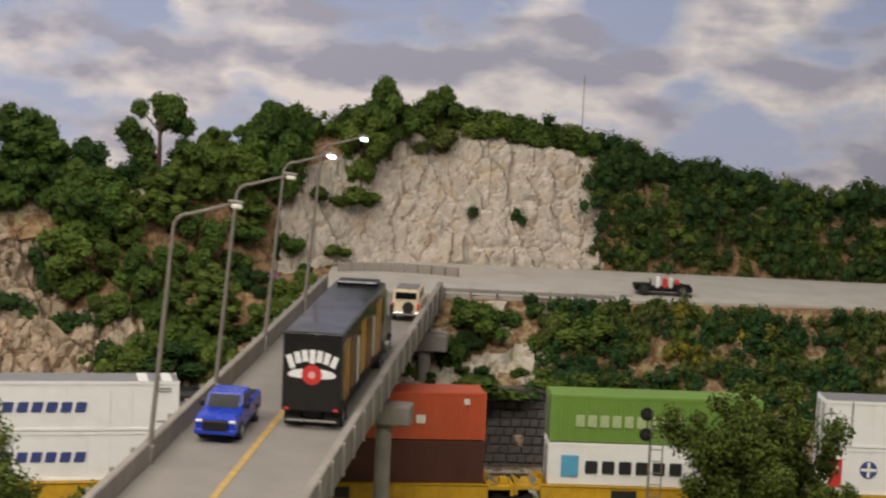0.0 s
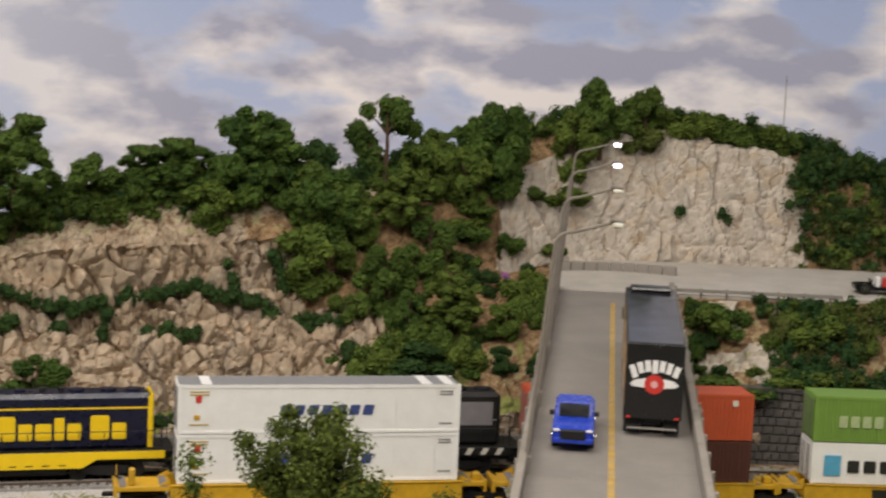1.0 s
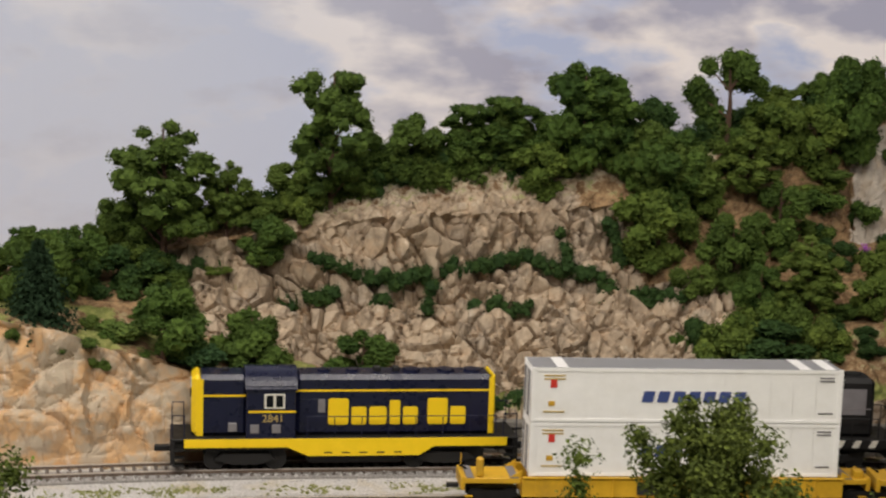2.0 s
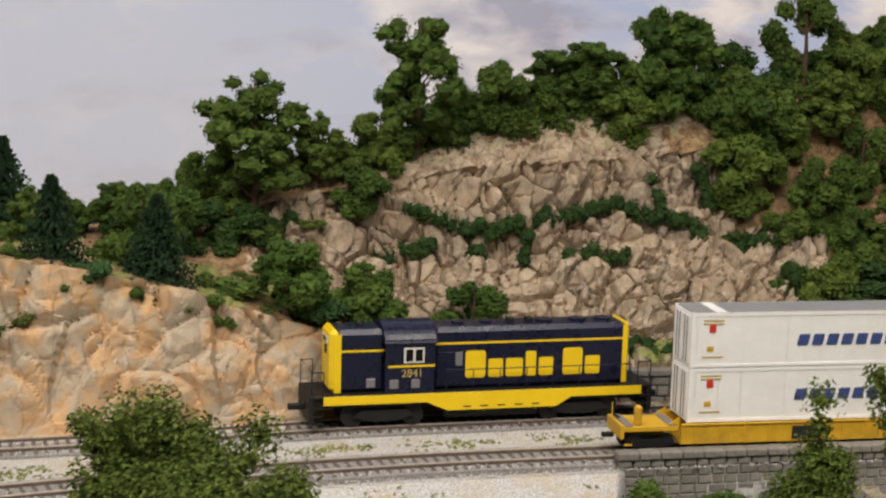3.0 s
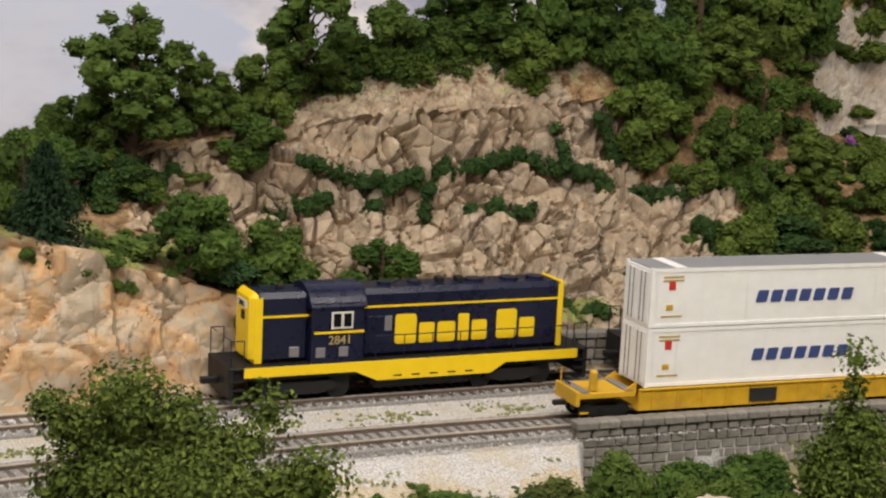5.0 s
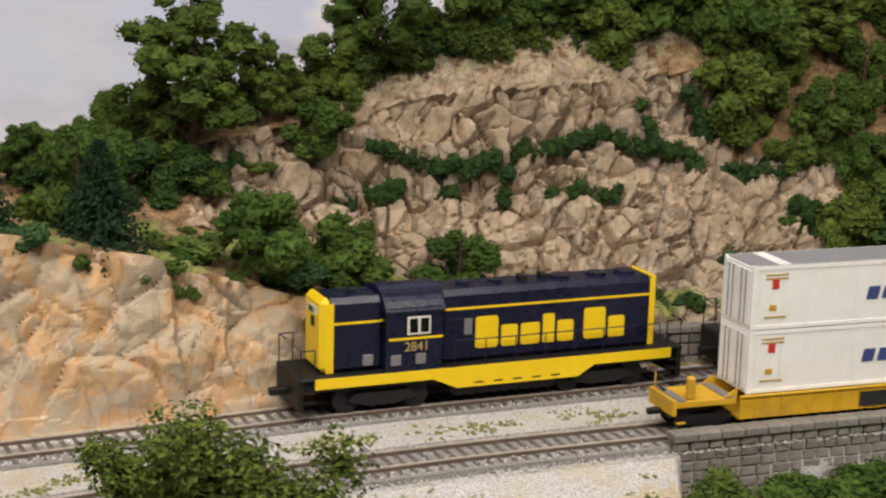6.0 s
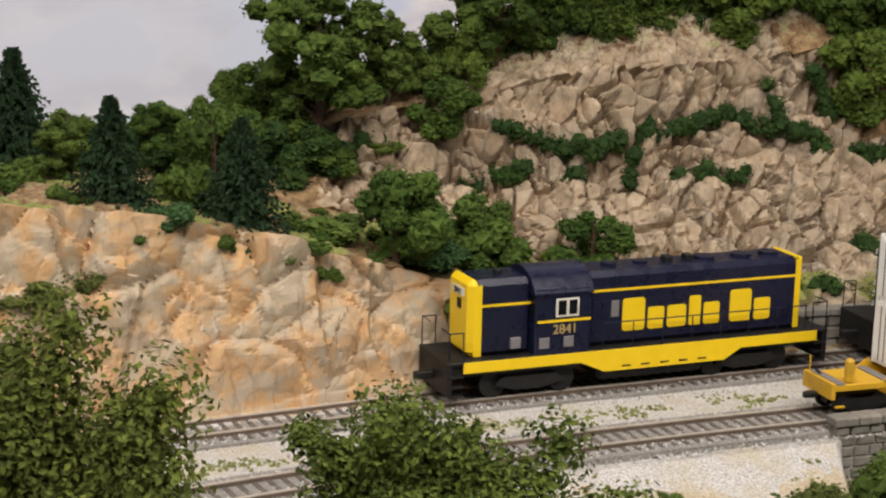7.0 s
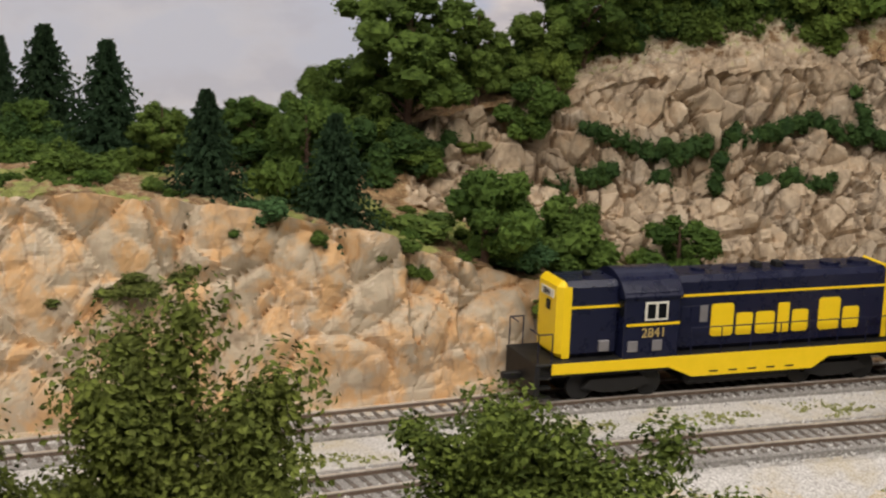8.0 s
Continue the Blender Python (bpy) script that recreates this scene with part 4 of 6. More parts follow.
def well_car(m, length, tail=False):
    t = thing("well_car", "golden yellow double-stack well car with end platforms", "railway wagon", "well cars", m)
    l = length / 2 + 0.004
    for s in (-1, 1):
        part("side_sill", box(-l, l, *sorted((s * 0.0158, s * 0.0172)), 0.0065, 0.0185, bevel=0.0003), M_YELLOW, t)
        n = int(length / 0.016)
        bm = bmesh.new()
        for k in range(n):
            x = -l + 0.008 + k * 0.016
            add_box(bm, x, x + 0.0012, *sorted((s * 0.0172, s * 0.0180)), 0.0070, 0.0180)
        tagged(part("sill_ribs", bm, M_YELLOW, t), kind="stuff")
        part("sill_flange", box(-l, l, *sorted((s * 0.0158, s * 0.0184)), 0.0185, 0.0192), M_YELLOW, t)
        part("placard", box(-0.03, -0.012, *sorted((s * 0.0180, s * 0.0183)), 0.0085, 0.0165), M_BLACKMARK, t, "dark data placard")
    part("well_floor", box(-l, l, -0.0158, 0.0158, 0.0065, 0.0080), M_YELLOW, t)
    # a long deck at the free end of the set, short decks over the shared bogies
    for e, deck in ((-1, 0.036 if tail else 0.0175), (1, 0.0175)):
        end = l + deck
        p = part("end_platform", box(*sorted((e * l, e * end)), -0.0135, 0.0135, 0.0140, 0.0175, bevel=0.0004), M_YELLOW, t)
        part("walkway", box(*sorted((e * (l + 0.002), e * (l + 0.007))), -0.0135, 0.0135, 0.0175, 0.0182), M_GREYPANEL, p, "grey grating walkway")
        part("end_sill", box(*sorted((e * (end - 0.001), e * (end + 0.0015))), -0.0140, 0.0140, 0.0100, 0.0185, bevel=0.0003), M_YELLOW, p)
        part("hose", rod((e * (end - 0.004), 0.006, 0.0180), (e * (end + 0.001), 0.003, 0.0215), 0.0007, sides=6), M_BLACK, p)
        for s in (-1, 1):
            part("gusset", prism([(e * l, 0.0175), (e * (l + 0.008), 0.0175), (e * l, 0.0225)][::e], 0.0010), M_YELLOW, p).matrix_basis = Matrix.Translation((0, s * 0.0128, 0))
            part("step", box(*sorted((e * (end - 0.006), e * (end - 0.001))), *sorted((s * 0.0135, s * 0.0150)), 0.0060, 0.0068), M_YELLOW, p)
        if e < 0 and tail:
            part("walkway", box(-end + 0.002, -end + 0.0065, -0.0135, 0.0135, 0.0175, 0.0182), M_GREYPANEL, p, "grey grating walkway")
            part("brake_stand", box(-end + 0.008, -end + 0.0125, -0.0125, -0.0080, 0.0175, 0.0300, bevel=0.0012), M_YELLOW, p)
            part("grab_iron", rod((-end + 0.001, 0.0120, 0.0165), (-end + 0.001, 0.0120, 0.0265), 0.0004), M_YELLOW, p)
            part("coupler", box(-end - 0.009, -end - 0.0015, -0.0016, 0.0016, 0.0080, 0.0110, bevel=0.0004), M_BLACK, p)
            bogie(t, -l - 0.017)
        elif e > 0:
            part("valve_box", box(l + 0.009, l + 0.015, -0.0110, -0.0040, 0.0175, 0.0225, bevel=0.0006), M_YELLOW, p)
            bogie(t, l + 0.019)
    return t


def stack_genstar(x):
    for k in range(2):
        c = container(car_pose(x, front_line, 0.0195 + 0.0342 * k), 0.1945, 0.0340, M_WHITE, M_GREYROOF if k else M_WHITE, "smooth", "long white container with blue lettering bars, stacked in a yellow wagon" if k else "long white container with blue lettering bars, low in a yellow wagon")
        letter_blocks(c, M_BLUEMARK, -0.030, 0.037, 0.0128, 0.0198, -0.0154, (1,) * 7, (1,) * 7, "dark blue lettering bar", 0.22)
        part("logo_plate", box(-0.086, -0.082, -0.0156, -0.0152, 0.0215, 0.0265), M_REDMARK, c, "small red and blue plate")
        part("label_plate", box(-0.087, -0.083, -0.0156, -0.0152, 0.0100, 0.0130), M_YELLOW, c, "small yellow label")
        for z in (0.0060, 0.0285, 0.0265):
            part("data_line", box(-0.090, -0.077, -0.0156, -0.0152, z, z + 0.0009), M_TAN, c)
            part("data_line", box(0.083, 0.092, -0.0156, -0.0152, z, z + 0.0009), M_GREYPANEL, c)
        if k:
            for xx in (-0.082, 0.070, 0.086):
                part("roof_band", box(xx, xx + 0.007, -0.0148, 0.0148, 0.0339, 0.0342), M_WHITE, c, "white roof band")
    well_car(car_pose(x, front_line, 0), 0.1945, True)


M_TAN = paint("tan_marking", (0.45, 0.33, 0.12), 0.6)


def stack_red(x):
    low = container(car_pose(x, front_line, 0.0195), 0.163, 0.0300, M_BROWNBOX, M_BROWNBOX, "corrugated", "dark brown corrugated container low in a yellow wagon")
    letter_blocks(low, M_TAN, -0.076, -0.069, 0.004, 0.0185, -0.0162, (1,), (1,), "pale upright lettering bar")
    top = container(car_pose(x, front_line, 0.0502), 0.163, 0.0335, M_REDBOX, M_REDBOX, "corrugated", "orange-red corrugated container with white lettering bars, stacked")
    letter_blocks(top, M_PALEMARK, -0.022, 0.041, 0.0115, 0.0175, -0.0162, (1,) * 7, (1,) * 7, "white lettering bar")
    for s, mt in ((-1, M_YELLOW), (1, M_GREENBOX)):
        b = bmesh.new()
        pts = [(-0.034, 0.0105), (-0.034 + s * 0.006, 0.0105), (-0.034 + s * 0.0005, 0.0190)]
        b.faces.new([b.verts.new((px, -0.0164, pz)) for px, pz in (pts if s > 0 else pts[::-1])])
        part("triangle_mark", b, mt, top, "yellow and green triangle")
    part("corner_plate", box(0.066, 0.070, -0.0164, -0.0156, 0.0250, 0.0290), M_PALEMARK, top)
    well_car(car_pose(x, front_line, 0), 0.163)


def stack_green(x):
    low = container(car_pose(x, front_line, 0.0195), 0.15, 0.0300, M_WHITE, M_WHITE, "corrugated", "white corrugated container with black lettering bars low in a yellow wagon")
    letter_blocks(low, M_BLACKMARK, -0.050, 0.022, 0.0085, 0.0175, -0.0162, (1,) * 6, (1,) * 6, "black lettering bar")
    part("logo_plate", box(-0.066, -0.054, -0.0164, -0.0154, 0.0060, 0.0210), M_SKYMARK, low, "light blue square mark")
    top = container(car_pose(x, front_line, 0.0502), 0.15, 0.0335, M_GREENBOX, M_GREENBOX, "corrugated", "leaf-green corrugated container with pale lettering bars, stacked")
    letter_blocks(top, M_PALEGREEN, -0.058, 0.020, 0.0110, 0.0195, -0.0162, (1,) * 9, (1,) * 9, "pale lettering bar")
    well_car(car_pose(x, front_line, 0), 0.15)


M_PALEGREEN = paint("pale_green_marking", (0.40, 0.48, 0.25), 0.6, vary=0.25)


def stack_bird(x):
    for k in range(2):
        c = container(car_pose(x, front_line, 0.0195 + 0.0337 * k), 0.168, 0.0335, M_WHITE, M_GREYROOF if k else M_WHITE, "smooth", "white domestic container with red wing mark, stacked" if k else "white domestic container with round blue mark, low")
        if k:
            for s in (-1, 1):
                pts = [(s * 0.002, 0.0145), (s * 0.012, 0.0150), (s * 0.024, 0.0195), (s * 0.004, 0.0190), (s * 0.0005, 0.0215)]
                part("wing_mark", prism(pts[::s], 0.0003), M_REDMARK, c, "red wing mark").matrix_basis = Matrix.Translation((0, -0.0155, 0))
            part("panel_gap", box(-0.0665, -0.0658, -0.0157, -0.0152, 0.001, 0.0325), M_GREYPANEL, c)
        else:
            part("round_mark", rod((-0.052, -0.0157, 0.0180), (-0.052, -0.0152, 0.0180), 0.0062, sides=24), M_BLUEMARK, c, "round blue mark with a white cross")
            part("cross_bar", box(-0.0575, -0.0465, -0.0160, -0.0156, 0.0170, 0.0190), M_WHITE, c)
            part("cross_bar", box(-0.0530, -0.0510, -0.0160, -0.0156, 0.0125, 0.0235), M_WHITE, c)
            part("number_plate", box(-0.0800, -0.0710, -0.0157, -0.0152, 0.0050, 0.0250), M_REDMARK, c, "red panel with number 48")
            lettering("number", "48", 0.0055, M_WHITE, c, Matrix.Translation((-0.0755, -0.0160, 0.0180)) @ Matrix.Rotation(radians(90), 4, "X"))
    well_car(car_pose(x, front_line, 0), 0.168)


TRAIN, GAP = 0.116, 0.046
stack_genstar(TRAIN + 0.0972)
stack_red(TRAIN + 0.1945 + GAP + 0.0815)
stack_green(TRAIN + 0.3575 + 2 * GAP + 0.075)
stack_bird(TRAIN + 0.5075 + 3 * GAP + 0.084)


def locomotive(m, body, trim, label, striped):
    # road switcher, nose towards -x, origin at the pilot on the rail head
    t = thing("locomotive", label, "locomotive", "locomotives", m)
    k = 0.001

    def B(name, x0, x1, y0, y1, z0, z1, mt, parent=t, bevel=0.3, lab=""):
        return part(name, box(x0 * k, x1 * k, y0 * k, y1 * k, z0 * k, z1 * k, bevel=bevel * k), mt, parent, lab)

    B("underframe", 6, 181, -13, 13, 11, 17, M_BLACK)
    B("walkway", 4, 183, -15.5, 15.5, 16.5, 17.8, M_BLACK)
    for s in (-1, 1):
        y = s * 15.5 * k
        out = [(11, 13.2), (11, 17.6), (177, 17.6), (177, 13.2), (139, 13.2), (131, 8.5), (74, 8.5), (63, 13.2)]
        sill = part("side_sill", prism([(a * k, b * k) for a, b in out], 0.0008), trim if not striped else M_BLACK, t, "bright yellow side sill with dropped centre" if not striped else "")
        sill.matrix_basis = Matrix.Translation((0, y, 0))
        if not striped:
            for q in range(5):
                part("sill_slot", box((82 + q * 9) * k, (86 + q * 9) * k, *sorted((y, y + s * 0.0006)), 0.0100, 0.0106), M_BLACK, sill).matrix_basis = Matrix.Translation((0, -y, 0))
        else:
            for q in range(18):
                b = prism([(0, 13.4 * k), (3.4 * k, 13.4 * k), (5.4 * k, 17.4 * k), (2 * k, 17.4 * k)], 0.0003)
                part("sill_stripe", b, M_PALEMARK, sill).matrix_basis = Matrix.Translation(((13 + q * 9) * k, s * 0.0006, 0))
    for e, x in ((-1, 4), (1, 183)):
        B("pilot", *sorted((x, x - e * 2.5)), -15, 15, 4, 17, M_BLACK)
        B("coupler", *sorted((x, x + e * 8)), -1.6, 1.6, 8, 11, M_BLACK)
        for s in (-1, 1):
            for q in range(3):
                B("step", *sorted((x - e * 1, x - e * 7)), *sorted((s * 12, s * 15.8)), 3.5 + q * 4, 4.3 + q * 4, M_BLACK, bevel=0)
    hood = B("long_hood", 67, 170, -10.5, 10.5, 17.5, 49.5, body, bevel=2.4)
    nose = B("short_hood", 17, 43, -10.5, 10.5, 17.5, 49.5, body, bevel=2.4)
    cab = B("cab", 42, 67, -15.2, 15.2, 17.5, 45.5, body, bevel=0.4)
    roof = bmesh.new()
    ring = [(15.9 * math.sin(radians(a)), 43.5 + 9.0 * (math.cos(radians(a)) - math.cos(radians(62))) / (1 - math.cos(radians(62)))) for a in range(-62, 63, 8)]
    ring = [(u / math.sin(radians(62)), v) for u, v in ring]
    pts = ring + [(ring[-1][0], 42.6), (ring[0][0], 42.6)]
    f = roof.faces.new([roof.verts.new((41.4 * k, u * k, v * k)) for u, v in pts])
    g = bmesh.ops.extrude_face_region(roof, geom=[f])["geom"]
    bmesh.ops.translate(roof, verts=[v for v in g if isinstance(v, bmesh.types.BMVert)], vec=(26.4 * k, 0, 0))
    bmesh.ops.recalc_face_normals(roof, faces=roof.faces)
    part("cab_roof", roof, body, cab)
    if striped:
        for s in (-1, 1):
            for q in range(6):
                b = prism([(0, 0), (11 * k, 4.2 * k), (11 * k, 6.6 * k), (0, 2.4 * k)], 0.0003)
                part("warning_stripe", b, M_PALEMARK, nose, "slanted white warning stripe").matrix_basis = Matrix.Translation((17.5 * k, s * 10.7 * k, (18.5 + q * 4.8) * k))
            B("side_grille", 120, 165, *sorted((s * 10.5, s * 10.7)), 30, 44, M_GREYPANEL, hood, 0)
            B("hood_rail", 70, 168, *sorted((s * 10.5, s * 10.8)), 33, 33.5, M_GREYPANEL, hood, 0)
    else:
        B("nose_panel", 14.6, 20.0, -10.75, 10.75, 18, 49.8, trim, nose, 2.2, "bright yellow nose panel")
        B("end_panel", 169.3, 170.8, -10.7, 10.7, 18, 49.7, trim, hood, 0.6, "bright yellow end panel")
        for s in (-1, 1):
            B("panel_edge", 17.0, 20.4, *sorted((s * 10.4, s * 10.78)), 18.2, 47.6, trim, nose, 0)
            B("panel_edge", 167.6, 170, *sorted((s * 10.4, s * 10.75)), 18.5, 48.4, trim, hood, 0)
            B("hood_stripe", 67, 168, *sorted((s * 10.4, s * 10.72)), 41.0, 42.0, trim, hood, 0, "thin yellow stripe")
            B("hood_stripe", 18, 42, *sorted((s * 10.4, s * 10.72)), 38.5, 39.5, trim, nose, 0, "thin yellow stripe")
            B("cab_stripe", 43, 67, *sorted((s * 15.1, s * 15.5)), 31.2, 32.2, trim, cab, 0, "thin yellow stripe")
            x = 84.0
            for w, h in ((12, 1.0), (9.2, 0.68), (10.5, 0.68), (7, 0.92), (9.2, 0.68), (3.6, 0), (12, 1.0), (9.5, 0.68)):
                if h:
                    bar = part("lettering_bar", bar_shape((w - 1.5) * k, 0.0138 * h, 0.0, 0.0004), trim, hood, "yellow lettering bar")
                    bar.matrix_basis = Matrix.Translation((x * k, s * 10.5 * k, 0.0236)) if s < 0 else Matrix.Translation(((241 - x) * k, s * 10.5 * k, 0.0236)) @ Matrix.Rotation(math.pi, 4, "Z")
                x += w
            for q in range(3):
                B("battery_box", 33 + q * 11, 37.5 + q * 11, *sorted((s * 10.4, s * (15.7 if q else 12))), 20.5, 25, M_GREYPANEL, t, 0.2, "grey louvred panel")
            for q in range(3):
                B("hood_louvre", 70 + q * 4.4, 73.6 + q * 4.4, *sorted((s * 10.4, s * 10.75)), 30, 37, M_GREYPANEL if q == 2 else body, hood, 0.1)
        for s in (-1, 1):
            lettering("road_number", "2841", 0.0056, M_TAN, cab, Matrix.Translation((0.0555, s * 0.01535, 0.0280)) @ Matrix.Rotation(radians(90), 4, "X") @ (Matrix.Rotation(math.pi, 4, "Y") if s > 0 else Matrix.Identity(4)))
        B("number_board", 14.2, 14.8, -6, 6, 42.2, 45.6, M_PALEMARK, nose, 0.1)
        lettering("number", "2841", 0.0036, M_BLACKMARK, nose, Matrix.Translation((0.0140, 0, 0.0438)) @ Matrix.Rotation(radians(-90), 4, "Z") @ Matrix.Rotation(radians(90), 4, "X"))
        B("headlight", 13.9, 14.8, -3.2, 0.2, 36.8, 41, M_BLACK, nose, 0.3, "twin headlight housing")
    for s in (-1, 1):
        fr = B("window_frame", 51, 61.5, *sorted((s * 15.2, s * 15.6)), 33.2, 41.0, M_PALEMARK if not striped else M_GREYPANEL, cab, 0.2, "white window frame")
        B("window_pane", 52, 55.6, *sorted((s * 15.3, s * 15.75)), 34.2, 40.2, M_GLASS, fr, 0)
        B("window_pane", 56.9, 60.5, *sorted((s * 15.3, s * 15.75)), 34.2, 40.2, M_GLASS, fr, 0)
    B("front_window", 41.7, 42.1, -14.6, -11.0, 35.0, 42.0, M_GLASS, cab, 0)
    for x in (82, 97, 128, 146, 160):
        part("roof_fan", rod((x * k, 0, 0.0493), (x * k, 0, 0.0508), 0.0046 if x > 100 else 0.0032, sides=18), body, hood)
    for x in (108, 118):
        B("exhaust_stack", x, x + 3.5, -2.5, 2.5, 49.3, 52, M_BLACK, hood, 0.3)
    B("bell", 30, 33, -1.5, 1.5, 49.3, 51.5, M_BLACK, nose, 0.4)
    part("fuel_tank", box(0.073, 0.124, -0.0125, 0.0125, 0.0035, 0.0120, bevel=0.002), M_BLACK, t)
    bogie(t, 0.042, "front_truck", (-0.0155, 0.0155), 0.0058)
    bogie(t, 0.145, "rear_truck", (-0.0155, 0.0155), 0.0058)
    for s in (-1, 1):
        bm = bmesh.new()
        for x in range(73, 172, 14):
            add_rod(bm, (x * k, s * 0.0152, 0.0175), (x * k, s * 0.0152, 0.0290), 0.00028, sides=5)
        add_rod(bm, (0.073, s * 0.0152, 0.0290), (0.171, s * 0.0152, 0.0290), 0.00028, sides=5)
        part("handrail", bm, M_BLACK if striped else M_NAVY, t)
        for x0, x1 in ((0.005, 0.011), (0.182, 0.175)):
            bm = bmesh.new()
            for x in (x0, x1):
                add_rod(bm, (x, s * 0.0148, 0.0150), (x, s * 0.0148, 0.0300), 0.0003, sides=5)
            add_rod(bm, (x0, s * 0.0148, 0.0300), (x0, s * 0.0060, 0.0300), 0.0003, sides=5)
            add_rod(bm, (x0, s * 0.0148, 0.0298), (x1, s * 0.0148, 0.0298), 0.0003, sides=5)
            part("end_railing", bm, M_NAVY if not striped else M_BLACK, t)
    return t


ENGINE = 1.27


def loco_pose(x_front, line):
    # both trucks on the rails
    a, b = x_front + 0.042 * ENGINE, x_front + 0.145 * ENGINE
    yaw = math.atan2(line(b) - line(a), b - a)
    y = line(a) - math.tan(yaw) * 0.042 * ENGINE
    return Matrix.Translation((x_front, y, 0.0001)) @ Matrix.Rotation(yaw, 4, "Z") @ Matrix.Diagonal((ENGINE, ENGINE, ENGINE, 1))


LOCO = -0.120
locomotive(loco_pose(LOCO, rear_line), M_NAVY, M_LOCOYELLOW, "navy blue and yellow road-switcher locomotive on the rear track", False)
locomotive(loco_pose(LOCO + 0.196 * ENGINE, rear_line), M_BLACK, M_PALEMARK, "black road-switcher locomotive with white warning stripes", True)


# ---- lineside ----
def signal_mast(m):
    t = thing("railway_signal", "dark two-headed railway signal with a ladder", "signal", m=m)
    part("base", box(-0.004, 0.004, -0.004, 0.004, -0.004, 0.004, bevel=0.0004), M_CONCRETE, t)
    part("mast", rod((0, 0, 0), (0, 0, 0.115), 0.0009), M_LAMPPOST, t)
    lad = part("ladder", rod((0.0085, 0, 0.0), (0.0085, 0, 0.105), 0.0005, sides=6), M_LAMPPOST, t)
    for k in range(13):
        part("rung", rod((0, 0, 0.008 + k * 0.008), (0.0085, 0, 0.008 + k * 0.008), 0.0004, sides=5), M_LAMPPOST, lad)
    for z in (0.112, 0.098):
        h = part("signal_head", rod((-0.0032, -0.0008, z), (-0.0032, 0.0008, z), 0.0045, sides=18), M_BLACK, t)
        part("hood", rod((-0.0032, -0.0045, z + 0.0005), (-0.0032, -0.0005, z), 0.0018, sides=10), M_BLACK, h)


signal_mast(pose(0.632, -0.075, -0.030, 0, 0, 0))


def thin_mast(x, y, z0, z1):
    t = thing("radio_mast", "thin grey radio mast on the hilltop", "mast", m=pose(x, y, z0))
    part("mast_tube", rod((0, 0, -0.01), (0, 0, z1 - z0), 0.0005, 0.0003, 6), M_LAMPPOST, t)
    for k in range(4):
        z = 0.015 + k * 0.016
        part("cross_arm", rod((-0.0012, 0, z), (0.0012, 0, z), 0.0002, sides=4), M_LAMPPOST, t)


thin_mast(0.604, 0.385, 0.238, 0.306)


# ---- vegetation ----
def leaf_cloud(blobs, leaves, size, rng, core=0.6, inner=0.7, crumb=1):
    # ragged spongy cores with many small bent leaves on them
    verts, faces = [], []
    ico = bmesh.new()
    bmesh.ops.create_icosphere(ico, subdivisions=crumb, radius=1)
    ico.verts.index_update()
    cv = [v.co.copy() for v in ico.verts]
    cf = [[v.index for v in f.verts] for f in ico.faces]
    ico.free()
    for c, r in blobs:
        if core:
            k = len(verts)
            for v in cv:
                verts.append(tuple(c + v * r * core * (rng.uniform(0.62, 1.32) if crumb > 1 else rng.uniform(0.75, 1.25))))
            faces += [tuple(k + i for i in f) for f in cf]
        for _ in range(leaves):
            d = Vector((rng.gauss(0, 1), rng.gauss(0, 1), rng.gauss(0, 1) + 0.25)).normalized()
            p = c + d * r * rng.uniform(inner, 1.12)
            n = (d + Vector((rng.gauss(0, 0.6), rng.gauss(0, 0.6), rng.gauss(0, 0.6) + 0.3))).normalized()
            u = n.cross(Vector((rng.gauss(0, 1), rng.gauss(0, 1), rng.gauss(0, 1)))).normalized()
            w = n.cross(u)
            s = size * rng.uniform(0.6, 1.4)
            k = len(verts)
            verts += [tuple(p - u * s), tuple(p + w * s * 0.6 + n * s * 0.35), tuple(p + u * s), tuple(p - w * s * 0.6 + n * s * 0.2)]
            faces += [(k, k + 1, k + 2, k + 3)]
    return verts, faces


def mesh_object(name, verts, faces, material, parent=None):
    me = bpy.data.meshes.new(name)
    me.from_pydata(verts, [], faces)
    me.materials.append(material)
    ob = new(name, me)
    ob.parent = parent
    return ob


def crown_blobs(rng, n, low, wide, r):
    out = []
    for k in range(n):
        z = low + (1 - low - r) * (k + rng.random()) / n
        reach = wide * math.sin(math.pi * min(0.95, max(0.18, (z - low + 0.12) / (1.12 - low)))) * rng.uniform(0.35, 1.0)
        a = rng.random() * 6.283
        out.append((Vector((reach * math.cos(a), reach * math.sin(a), z)), r * rng.uniform(0.65, 1.2)))
    return out


